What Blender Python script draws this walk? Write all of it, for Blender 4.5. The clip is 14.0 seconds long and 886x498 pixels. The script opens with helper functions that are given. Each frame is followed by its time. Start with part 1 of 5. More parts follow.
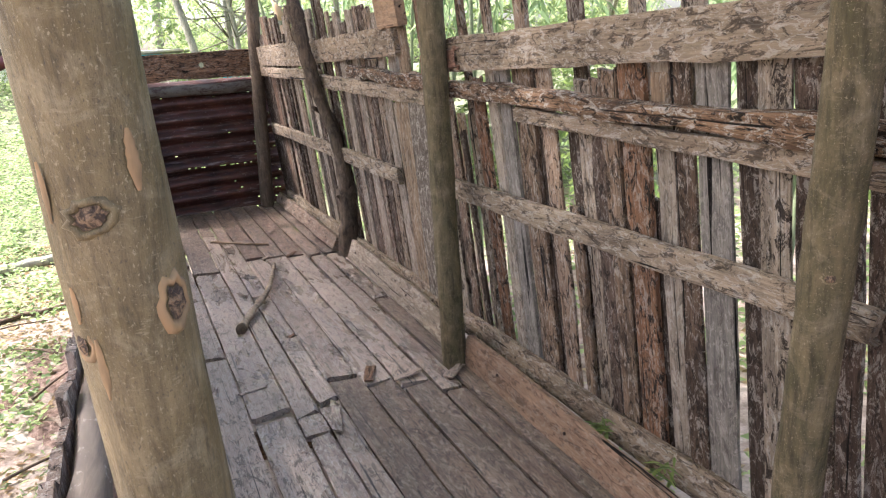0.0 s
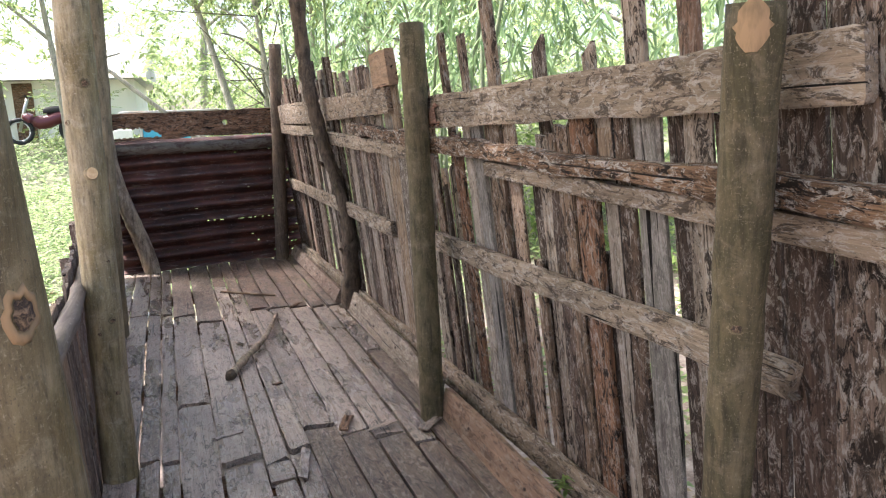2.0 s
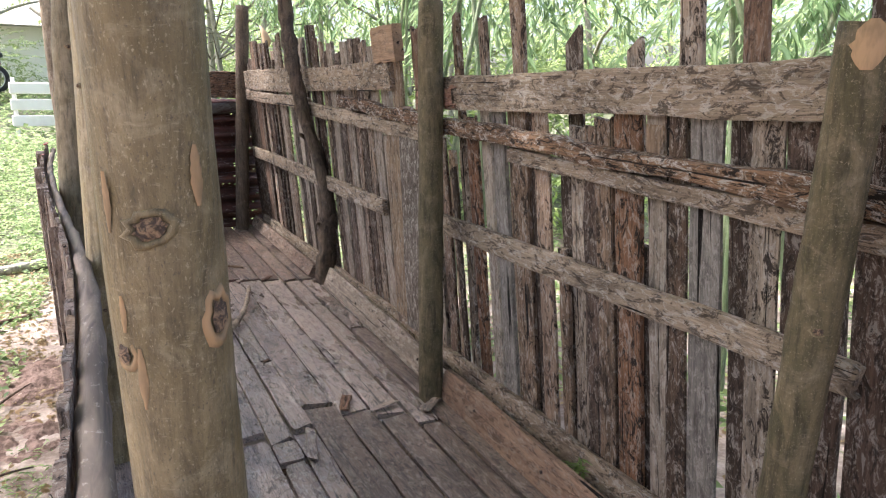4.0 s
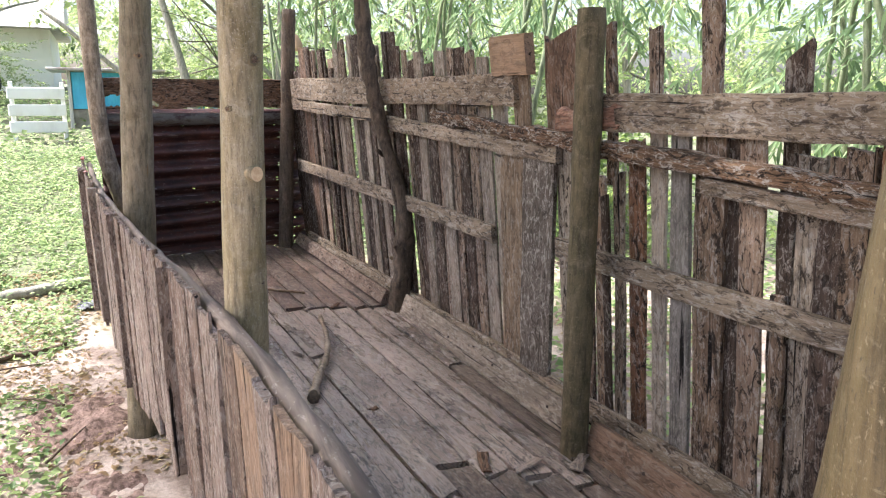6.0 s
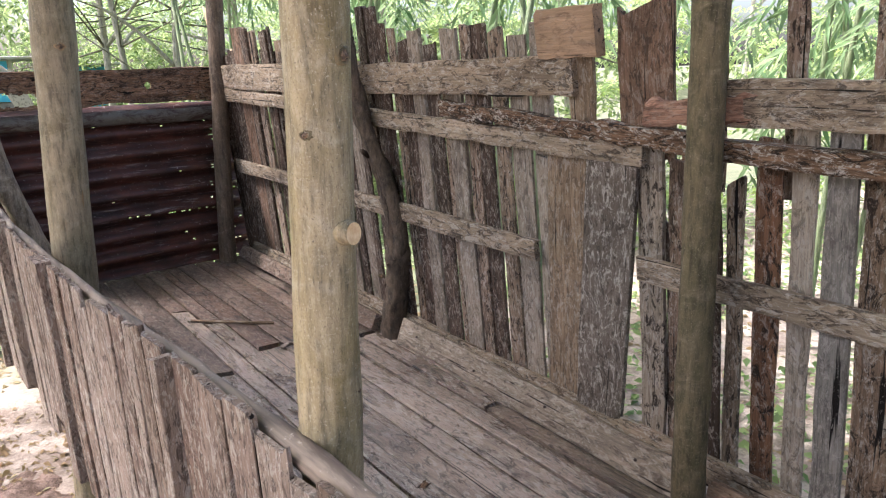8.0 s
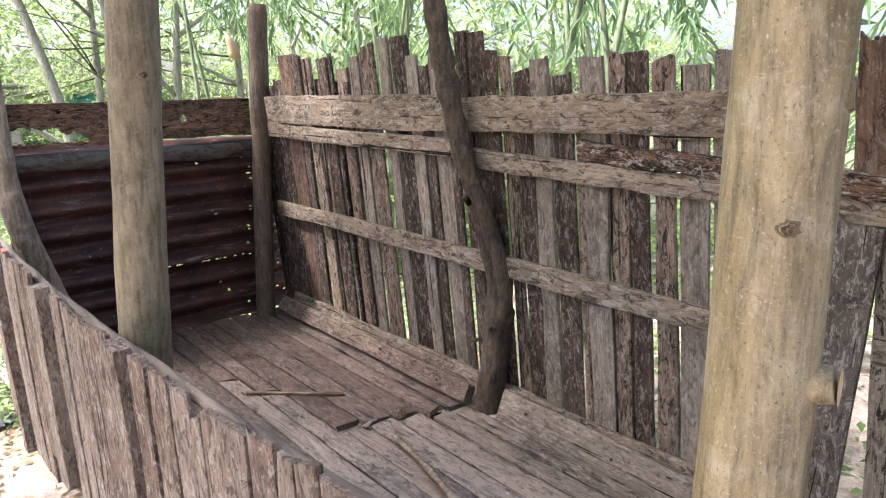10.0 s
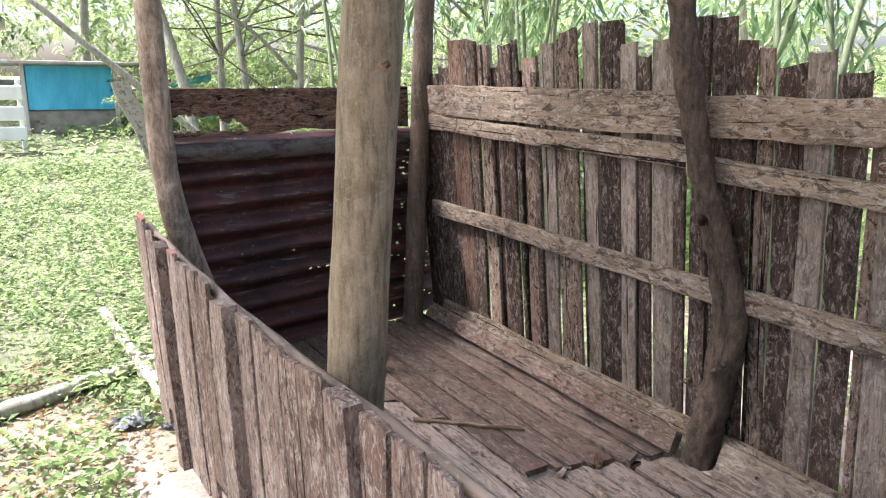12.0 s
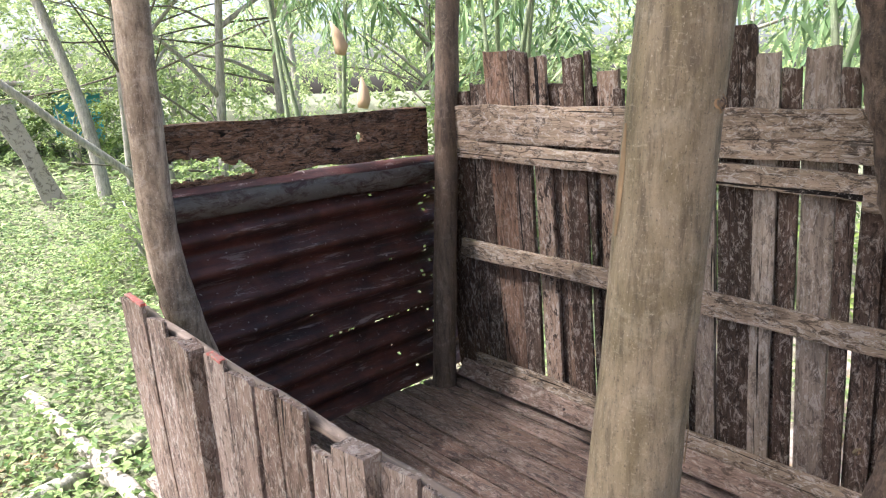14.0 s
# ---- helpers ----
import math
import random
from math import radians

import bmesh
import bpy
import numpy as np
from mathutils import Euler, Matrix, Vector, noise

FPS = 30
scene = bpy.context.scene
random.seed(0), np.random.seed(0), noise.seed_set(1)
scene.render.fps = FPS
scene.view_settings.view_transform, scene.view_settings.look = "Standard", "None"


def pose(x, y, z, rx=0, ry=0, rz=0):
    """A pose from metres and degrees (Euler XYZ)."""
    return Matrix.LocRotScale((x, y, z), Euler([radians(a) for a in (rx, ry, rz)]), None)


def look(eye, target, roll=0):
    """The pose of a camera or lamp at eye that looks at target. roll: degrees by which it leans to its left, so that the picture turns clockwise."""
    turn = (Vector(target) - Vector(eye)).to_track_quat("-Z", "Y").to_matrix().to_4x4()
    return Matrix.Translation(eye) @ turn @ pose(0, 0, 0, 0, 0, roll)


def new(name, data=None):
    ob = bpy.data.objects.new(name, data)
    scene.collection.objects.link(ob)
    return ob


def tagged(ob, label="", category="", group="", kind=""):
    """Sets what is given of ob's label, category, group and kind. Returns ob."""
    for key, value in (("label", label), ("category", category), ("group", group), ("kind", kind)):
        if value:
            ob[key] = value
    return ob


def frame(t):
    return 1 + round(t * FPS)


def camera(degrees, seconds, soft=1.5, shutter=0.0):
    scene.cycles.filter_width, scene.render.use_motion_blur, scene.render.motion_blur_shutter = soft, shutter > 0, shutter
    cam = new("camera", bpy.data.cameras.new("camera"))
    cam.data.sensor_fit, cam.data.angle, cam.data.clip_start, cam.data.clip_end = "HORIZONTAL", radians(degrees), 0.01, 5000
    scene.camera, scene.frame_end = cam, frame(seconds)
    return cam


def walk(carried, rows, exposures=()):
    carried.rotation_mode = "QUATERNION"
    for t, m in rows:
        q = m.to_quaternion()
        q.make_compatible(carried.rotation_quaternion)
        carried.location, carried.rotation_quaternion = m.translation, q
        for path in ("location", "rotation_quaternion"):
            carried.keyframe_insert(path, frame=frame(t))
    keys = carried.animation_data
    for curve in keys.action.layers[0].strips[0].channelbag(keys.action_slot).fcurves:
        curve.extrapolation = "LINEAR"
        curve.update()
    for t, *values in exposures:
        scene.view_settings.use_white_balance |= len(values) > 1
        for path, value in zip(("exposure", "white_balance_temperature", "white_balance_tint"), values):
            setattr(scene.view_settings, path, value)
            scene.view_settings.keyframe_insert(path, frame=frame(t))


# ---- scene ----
cam = camera(63.8, 14.0, soft=1.1)
PATH = [
    (0, (0.011, 0.013, 1.641), (0.697, 1.821, 1.131), -3.7),
    (0.5, (0.09, -0.024, 1.637), (0.728, 1.816, 1.182), -4.1),
    (1, (0.163, -0.063, 1.612), (0.762, 1.804, 1.218), -3.3),
    (1.5, (0.205, -0.098, 1.6), (0.814, 1.776, 1.258), -2.2),
    (2, (0.208, -0.108, 1.601), (0.815, 1.767, 1.265), -2.7),
    (2.2, (0.199, -0.107, 1.599), (0.804, 1.765, 1.243), -2.9),
    (4.3, (-0.197, 0.061, 1.658), (0.638, 1.83, 1.24), 0.5),
    (4.5, (-0.292, 0.093, 1.665), (0.576, 1.85, 1.265), 0.0),
    (5, (-0.465, 0.157, 1.671), (0.421, 1.896, 1.233), 0.0),
    (5.5, (-0.512, 0.356, 1.684), (0.296, 2.137, 1.266), 0.0),
    (6, (-0.482, 0.576, 1.698), (0.36, 2.343, 1.287), 0.6),
    (6.5, (-0.483, 0.739, 1.695), (0.477, 2.428, 1.22), 2.1),
    (7, (-0.576, 1.021, 1.739), (0.543, 2.611, 1.27), 0.2),
    (7.5, (-0.669, 1.187, 1.766), (0.479, 2.758, 1.304), -0.6),
    (8, (-0.651, 1.376, 1.761), (0.439, 2.982, 1.278), -1.5),
    (8.2, (-0.62, 1.467, 1.769), (0.46, 3.077, 1.279), -1.6),
    (10.3, (-0.895, 2.15, 1.804), (0.278, 3.721, 1.41), -1.3),
    (10.5, (-0.935, 2.177, 1.812), (0.199, 3.776, 1.418), -1.2),
    (11, (-0.988, 2.291, 1.798), (0.031, 3.96, 1.378), -0.7),
    (11.5, (-0.969, 2.514, 1.809), (0.0, 4.207, 1.366), -1.0),
    (12, (-0.987, 2.695, 1.831), (-0.005, 4.379, 1.385), 0.2),
    (12.5, (-1.148, 2.956, 1.871), (0.02, 4.524, 1.45), -2.2),
    (13, (-1.284, 3.157, 1.879), (-0.104, 4.711, 1.44), -1.6),
    (13.5, (-1.253, 3.394, 1.871), (-0.056, 4.94, 1.449), -3.0),
    (14, (-1.216, 3.594, 1.903), (0.026, 5.1, 1.466), -1.7),
]
walk(cam, [(t, look(eye, target, roll)) for t, eye, target, roll in PATH], exposures=[(0.0, 2.42, 6250, 17), (1.0, 2.32, 6220, 17), (2.2, 2.26, 6200, 16), (5.0, 2.04, 6100, 17), (8.0, 2.08, 6050, 16), (10.5, 2.12, 6000, 17), (12.0, 2.02, 6000, 18), (14.0, 1.98, 6000, 18)])

# ---- world, sun, exposure ----
world = bpy.data.worlds.new("world")
scene.world = world
world.use_nodes = True
wn = world.node_tree.nodes
sky = wn.new("ShaderNodeTexSky")
sky.sky_type = "NISHITA"
sky.sun_disc = False
sky.sun_elevation, sky.sun_rotation = radians(56), radians(-62)
sky.air_density, sky.dust_density, sky.ozone_density = 1.0, 5.5, 1.0
wn["Background"].inputs[1].default_value = 0.14
world.node_tree.links.new(sky.outputs[0], wn["Background"].inputs[0])
sun = new("sun", bpy.data.lights.new("sun", "SUN"))
sun.data.energy, sun.data.angle, sun.data.color = 4.3, radians(3), (1.0, 0.96, 0.91)
sun.rotation_euler = (radians(-14), radians(-31), 0)
rnd = random.Random(7)

# ---- materials ----


class Mat:
    """A small wrapper to write node materials tersely."""

    def __init__(self, name, rough=0.8, metal=0.0, spec=0.5):
        self.m = bpy.data.materials.new(name)
        self.m.use_nodes = True
        self.t = self.m.node_tree
        self.b = self.t.nodes["Principled BSDF"]
        self.b.inputs["Roughness"].default_value = rough
        self.b.inputs["Metallic"].default_value = metal
        self.b.inputs["Specular IOR Level"].default_value = spec

    def node(self, kind, **kw):
        n = self.t.nodes.new(kind)
        for k, v in kw.items():
            n.inputs[k.replace("_", " ")].default_value = v
        return n

    def link(self, a, b):
        self.t.links.new(a, b)

    def coords(self, scale=(1, 1, 1), shift=True):
        tc = self.node("ShaderNodeTexCoord")
        mp = self.node("ShaderNodeMapping")
        mp.inputs["Scale"].default_value = scale
        self.link(tc.outputs["Object"], mp.inputs["Vector"])
        if shift:
            oi = self.node("ShaderNodeObjectInfo")
            mul = self.node("ShaderNodeMath")
            mul.operation = "MULTIPLY"
            mul.inputs[1].default_value = 37.0
            self.link(oi.outputs["Random"], mul.inputs[0])
            self.link(mul.outputs[0], mp.inputs["Location"])
        return mp.outputs[0]

    def noise(self, vec, scale, detail=4.0, rough=0.6, dist=0.0):
        n = self.node("ShaderNodeTexNoise", Scale=scale, Detail=detail, Roughness=rough, Distortion=dist)
        self.link(vec, n.inputs["Vector"])
        return n.outputs["Fac"]

    def ramp(self, fac, stops):
        r = self.node("ShaderNodeValToRGB")
        el = r.color_ramp.elements
        while len(el) < len(stops):
            el.new(0.5)
        for e, (p, c) in zip(el, stops):
            e.position = p
            e.color = (*c, 1) if isinstance(c, tuple) else (c, c, c, 1)
        self.link(fac, r.inputs[0])
        return r.outputs[0]

    def mix(self, a, b, fac, mode="MIX"):
        n = self.t.nodes.new("ShaderNodeMix")
        n.data_type, n.blend_type = "RGBA", mode
        for sock, v in ((n.inputs[0], fac), (n.inputs[6], a), (n.inputs[7], b)):
            if isinstance(v, (int, float)):
                sock.default_value = v
            elif isinstance(v, tuple):
                sock.default_value = (*v, 1)
            else:
                self.link(v, sock)
        return n.outputs[2]

    def rand(self):
        return self.node("ShaderNodeObjectInfo").outputs["Random"]

    def bump(self, height, strength=0.4, dist=0.01):
        n = self.node("ShaderNodeBump", Strength=strength, Distance=dist)
        self.link(height, n.inputs["Height"])
        self.link(n.outputs[0], self.b.inputs["Normal"])

    def colour(self, c):
        if isinstance(c, tuple):
            self.b.inputs["Base Color"].default_value = (*c, 1)
        else:
            self.link(c, self.b.inputs["Base Color"])
        return self.m


def grey_down(c, grey=0.10, value=1.18):
    """Weathering takes part of the colour out of a timber tint."""
    m = 0.35 * c[0] + 0.5 * c[1] + 0.15 * c[2]
    return tuple(value * (v + (m - v) * grey) for v in c)


def wood(name, stops, rough=0.85, dark=0.65, lichen=0.25, bump=0.6, spec=0.14, fine=1.0, grain=0.6, sheen=0.0, mottle=0.65):
    """Weathered board: grain along local x, one tint a board, stains, rot, checks and pale worn flakes."""
    k = Mat(name, rough, 0, spec)
    tint = k.ramp(k.rand(), [(p, grey_down(t)) for p, t in stops])
    cloud = k.noise(k.coords((1.6, 6, 6)), 1.3, 5, 0.62, 0.5)
    streak = k.noise(k.coords((1.3, 24 * fine, 24 * fine)), 1.5, 6, 0.68, 0.6)
    fibre = k.noise(k.coords((5.0, 110 * fine, 110 * fine)), 1.5, 5, 0.70, 0.4)
    crack = k.noise(k.coords((0.9, 38 * fine, 38 * fine)), 1.3, 4, 0.55, 0.8)
    blot = k.noise(k.coords((7.0, 17, 17)), 2.2, 9, 0.80, 1.0)
    rot = k.noise(k.coords((2.4, 6, 6)), 1.4, 7, 0.72, 0.8)
    pale = k.noise(k.coords((9.0, 20, 20)), 2.2, 9, 0.82, 1.0)
    fleck = k.noise(k.coords((0.6, 1, 1)), 90, 5, 0.78, 0.6)
    c = k.mix(tint, k.ramp(cloud, [(0.32, 0.45), (0.5, 0.95), (0.68, 1.35)]), mottle, "MULTIPLY")
    c = k.mix(c, k.ramp(streak, [(0.34, 0.40), (0.5, 0.92), (0.64, 1.35)]), min(1.0, grain * 1.1), "MULTIPLY")
    c = k.mix(c, k.ramp(fibre, [(0.36, 0.25), (0.5, 0.95), (0.64, 1.6)]), min(1.0, grain * 1.3), "MULTIPLY")
    c = k.mix(c, (0.40, 0.36, 0.31), k.ramp(pale, [(0.52, 0.0), (0.56, min(0.9, lichen * 2.1))]))
    c = k.mix(c, (0.020, 0.014, 0.010), k.ramp(blot, [(0.52, 0.0), (0.565, min(1.0, dark * 1.25))]))
    c = k.mix(c, (0.028, 0.019, 0.013), k.ramp(rot, [(0.56, 0.0), (0.64, dark * 0.8)]))
    c = k.mix(c, (0.007, 0.005, 0.004), k.ramp(crack, [(0.325, 1.0), (0.36, 0.0)]))
    c = k.mix(c, (0.50, 0.45, 0.38), k.ramp(fleck, [(0.60, 0.0), (0.65, lichen * 1.6)]))
    h = k.mix(k.mix(fibre, blot, 0.6), crack, 0.3)
    k.bump(h, min(1.0, bump * 1.3), 0.022)
    if sheen:
        k.link(k.ramp(cloud, [(0.36, rough - sheen), (0.60, rough + sheen)]), k.b.inputs["Roughness"])
    return k.colour(c)


M = {}
M["slat"] = wood("weathered_slat_wood", [(0.0, (0.075, 0.046, 0.028)), (0.2, (0.178, 0.124, 0.082)), (0.4, (0.111, 0.064, 0.035)), (0.6, (0.241, 0.191, 0.138)), (0.8, (0.133, 0.086, 0.052)), (1.0, (0.196, 0.128, 0.076))], grain=0.36, dark=0.75)
M["slat_far"] = wood("brown_slat_wood", [(0.0, (0.107, 0.065, 0.041)), (0.2, (0.223, 0.154, 0.106)), (0.4, (0.123, 0.073, 0.044)), (0.6, (0.247, 0.185, 0.131)), (0.8, (0.156, 0.104, 0.067)), (1.0, (0.204, 0.135, 0.087))], dark=0.75, grain=0.30)
M["rail"] = wood("grey_rail_wood", [(0.0, (0.193, 0.140, 0.092)), (0.5, (0.247, 0.186, 0.124)), (1.0, (0.211, 0.152, 0.098))], dark=0.6, lichen=0.3, grain=0.26)
M["rot"] = wood("rotten_rail_wood", [(0.0, (0.133, 0.073, 0.039)), (1.0, (0.165, 0.095, 0.050))], dark=0.95, lichen=0.45, bump=1.0)
M["tan"] = wood("tan_board_wood", [(0.0, (0.185, 0.112, 0.070)), (1.0, (0.205, 0.128, 0.080))], dark=0.4, lichen=0.12, grain=0.25)
M["floor"] = wood("worn_floor_wood", [(0.0, (0.195, 0.140, 0.105)), (0.5, (0.285, 0.215, 0.168)), (1.0, (0.235, 0.170, 0.128))], rough=0.32, dark=0.6, lichen=0.3, bump=0.35, spec=0.5, grain=0.3, sheen=0.16)
M["floor_dark"] = wood("dark_floor_wood", [(0.0, (0.085, 0.058, 0.040)), (0.5, (0.125, 0.088, 0.062)), (1.0, (0.10, 0.066, 0.044))], rough=0.5, dark=0.6, lichen=0.15, bump=0.35, spec=0.4, grain=0.3, sheen=0.12)
M["floor_red"] = wood("reddish_floor_wood", [(0.0, (0.115, 0.068, 0.046)), (0.5, (0.165, 0.108, 0.078)), (1.0, (0.12, 0.082, 0.06))], rough=0.5, dark=0.6, lichen=0.2, bump=0.35, spec=0.4, grain=0.3, sheen=0.12)
M["low"] = wood("low_wall_wood", [(0.0, (0.155, 0.105, 0.080)), (0.35, (0.255, 0.195, 0.155)), (0.7, (0.145, 0.094, 0.068)), (1.0, (0.225, 0.170, 0.132))], dark=0.5, lichen=0.3, grain=0.18, mottle=0.4)
M["slat_grey"] = wood("pale_grey_slat_wood", [(0.0, (0.232, 0.186, 0.141)), (0.5, (0.183, 0.141, 0.103)), (1.0, (0.254, 0.203, 0.149))], dark=0.4, grain=0.28, mottle=0.5)
M["slat_red"] = wood("brown_broad_board_wood", [(0.0, (0.125, 0.072, 0.044)), (1.0, (0.145, 0.085, 0.052))], dark=0.5, lichen=0.12, grain=0.3)
M["split"] = wood("reddish_split_wood", [(0.0, (0.225, 0.118, 0.074)), (1.0, (0.245, 0.13, 0.082))], dark=0.35, lichen=0.1, grain=0.4)
M["block_tan"] = wood("tan_block_wood", [(0.0, (0.225, 0.140, 0.080)), (1.0, (0.235, 0.146, 0.084))], dark=0.25, lichen=0.05, grain=0.18)
M["tan_dull"] = wood("dull_tan_board_wood", [(0.0, (0.185, 0.125, 0.074)), (1.0, (0.21, 0.142, 0.085))], dark=0.35, lichen=0.2, grain=0.35)
M["low_new"] = wood("fresh_tan_slat_wood", [(0.0, (0.205, 0.132, 0.082)), (1.0, (0.235, 0.158, 0.10))], dark=0.3, lichen=0.1, grain=0.35)
# dark slats, and the added boards that put shade into the fence joints
M["slat_dark"] = wood("dark_stained_slat_and_gap_shade", [(0.0, (0.042, 0.027, 0.018)), (0.5, (0.080, 0.052, 0.036)), (1.0, (0.058, 0.034, 0.022))], dark=0.7, lichen=0.2, grain=0.3)
M["slat_blue"] = wood("bluish_grey_slat_wood", [(0.0, (0.150, 0.130, 0.106)), (1.0, (0.172, 0.150, 0.124))], dark=0.3, grain=0.3, lichen=0.2, mottle=0.5)
M["slat_rust"] = wood("rusty_brown_slat_wood", [(0.0, (0.13, 0.062, 0.030)), (1.0, (0.15, 0.075, 0.036))], dark=0.85, lichen=0.2, grain=0.35)
M["slab"] = wood("rough_bark_slab", [(0.0, (0.12, 0.082, 0.056)), (1.0, (0.14, 0.096, 0.066))], dark=0.9, lichen=0.3, bump=1.0, fine=0.6, mottle=1.0)
M["slab_smooth"] = wood("dark_grey_broad_board", [(0.0, (0.105, 0.082, 0.062)), (1.0, (0.115, 0.090, 0.068))], dark=0.5, lichen=0.35, grain=0.16, mottle=0.8)
M["low_dark"] = wood("dark_low_wall_wood", [(0.0, (0.13, 0.088, 0.062)), (1.0, (0.16, 0.11, 0.08))], dark=0.5, lichen=0.2, grain=0.25)
M["dark_board"] = wood("dark_brown_board", [(0.0, (0.118, 0.062, 0.034)), (1.0, (0.145, 0.080, 0.044))], dark=0.7, lichen=0.1)
k = Mat("smooth_grey_pole", 0.75)
pn, pf = k.noise(k.coords((14, 1.2, 14)), 1.6, 5, 0.65, 0.6), k.noise(k.coords((1, 0.6, 1)), 60, 4, 0.7)
c = k.mix((0.19, 0.145, 0.108), (0.075, 0.054, 0.04), k.ramp(pn, [(0.45, 0.0), (0.62, 1.0)]))
c = k.mix(c, (0.42, 0.37, 0.32), k.ramp(pf, [(0.60, 0.0), (0.68, 0.5)]))
k.bump(pn, 0.3, 0.01)
M["pole"] = k.colour(c)


def bark(name, base, patch, pale, rough=0.75, scale=1.0, relief=0.6):
    """Smooth bark with cloudy lichen patches, short upright streaks and specks."""
    k = Mat(name, rough, 0, 0.3)
    cloud = k.noise(k.coords((1, 1, 0.5)), 9 * scale, 6, 0.65, 0.9)
    band = k.noise(k.coords((1.0, 1.0, 1.2)), 16, 5, 0.7, 0.8)
    streak = k.noise(k.coords((1, 1, 0.16)), 60, 5, 0.7, 0.3)
    speck = k.noise(k.coords((1, 1, 0.6)), 300, 4, 0.65, 0.3)
    lump = k.noise(k.coords((1, 1, 0.6)), 22, 4, 0.6)
    pore = k.noise(k.coords((0.5, 0.5, 2.2)), 100, 4, 0.7, 0.3)
    c = k.mix(base, patch, k.ramp(cloud, [(0.38, 0.0), (0.62, 1.0)]))
    c = k.mix(c, pale, k.ramp(band, [(0.52, 0.0), (0.75, 0.4)]))
    c = k.mix(c, k.ramp(streak, [(0.34, 0.35), (0.5, 0.95), (0.66, 1.3)]), 0.75, "MULTIPLY")
    c = k.mix(c, pale, k.ramp(speck, [(0.60, 0.0), (0.67, 0.5)]))
    c = k.mix(c, pale, k.ramp(pore, [(0.60, 0.0), (0.68, 0.28)]))
    c = k.mix(c, (0.05, 0.04, 0.03), k.ramp(speck, [(0.34, 0.6), (0.40, 0.0)]))
    h = k.mix(k.mix(streak, speck, 0.5), lump, 0.5)
    k.bump(h, relief, 0.012 + 0.02 * (relief > 0.8))
    return k.colour(c)


M["bark_olive"] = bark("smooth_olive_bark", (0.165, 0.126, 0.068), (0.108, 0.080, 0.036), (0.34, 0.285, 0.19), 0.55, 0.8)
M["bark"] = bark("smooth_tan_bark", (0.30, 0.24, 0.145), (0.19, 0.145, 0.068), (0.50, 0.44, 0.34), 0.55, 0.8)
M["bark_dun"] = bark("dun_olive_bark", (0.215, 0.17, 0.108), (0.135, 0.106, 0.058), (0.38, 0.33, 0.24), 0.65, 1.0)
M["bark_brown"] = bark("brown_bark", (0.115, 0.078, 0.052), (0.07, 0.05, 0.035), (0.27, 0.22, 0.17), 0.85)
M["bark_moss"] = bark("dark_mossy_bark", (0.112, 0.086, 0.045), (0.058, 0.048, 0.022), (0.28, 0.22, 0.15), 0.85, 1.7)
M["bark_rugged"] = bark("dark_rugged_bark", (0.12, 0.084, 0.056), (0.05, 0.036, 0.025), (0.24, 0.19, 0.145), 0.9, 2.2, 1.0)
M["bark_ash"] = bark("ashy_brown_bark", (0.36, 0.285, 0.205), (0.16, 0.118, 0.08), (0.56, 0.50, 0.42), 0.85, 1.6)
M["bark_twig"] = bark("thin_dark_bark", (0.17, 0.15, 0.11), (0.10, 0.09, 0.06), (0.28, 0.26, 0.2), 0.85)
M["bark_far"] = bark("pale_grey_bark", (0.36, 0.34, 0.28), (0.25, 0.24, 0.18), (0.4, 0.38, 0.32), 0.85)

k = Mat("fresh_cut_wood", 0.7)
v = k.coords((1, 1, 1))
M["cut"] = k.colour(k.mix((0.62, 0.47, 0.28), (0.42, 0.25, 0.12), k.ramp(k.noise(v, 60, 4), [(0.4, 0.0), (0.7, 1.0)])))
k = Mat("scar_wood", 0.8)
v = k.coords((1, 1, 0.3))
M["scar"] = k.colour(k.mix((0.29, 0.18, 0.088), (0.17, 0.112, 0.056), k.ramp(k.noise(v, 40, 4), [(0.4, 0.0), (0.6, 1.0)])))
k = Mat("dark_knot_bark", 0.9)
kn = k.noise(k.coords((1, 1, 1)), 95, 4, 0.7, 1.5)
k.bump(kn, 0.8, 0.01)
M["knot"] = k.colour(k.mix((0.045, 0.028, 0.018), (0.22, 0.14, 0.08), k.ramp(kn, [(0.45, 0.0), (0.6, 1.0)])))
k = Mat("red_paint_edge", 0.7)
M["red"] = k.colour(k.mix((0.36, 0.09, 0.07), (0.25, 0.16, 0.12), k.ramp(k.noise(k.coords(), 70, 4), [(0.45, 0.0), (0.6, 1.0)])))

k = Mat("rusty_corrugated_iron", 0.55, 0.2, 0.4)
v = k.coords((1, 1, 1))
r1, r2 = k.noise(v, 5, 5, 0.65, 0.5), k.noise(k.coords((0.6, 1, 6)), 9, 5, 0.7)
c = k.mix((0.030, 0.011, 0.008), (0.105, 0.036, 0.025), k.ramp(r1, [(0.35, 0.0), (0.65, 1.0)]))
c = k.mix(c, (0.022, 0.018, 0.017), k.ramp(r2, [(0.45, 0.0), (0.7, 0.85)]))
fl = k.noise(v, 55, 3, 0.6)
c = k.mix(c, (0.40, 0.36, 0.33), k.ramp(fl, [(0.66, 0.0), (0.72, 0.55)]))
scale_z = k.noise(k.coords((1.0, 1.0, 9.0)), 5, 6, 0.75, 0.4)
c = k.mix(c, (0.21, 0.16, 0.145), k.ramp(scale_z, [(0.57, 0.0), (0.63, 0.7)]))
k.bump(r2, 0.3, 0.01)
M["iron"] = k.colour(c)
k = Mat("dull_grey_iron", 0.6, 0.3, 0.4)
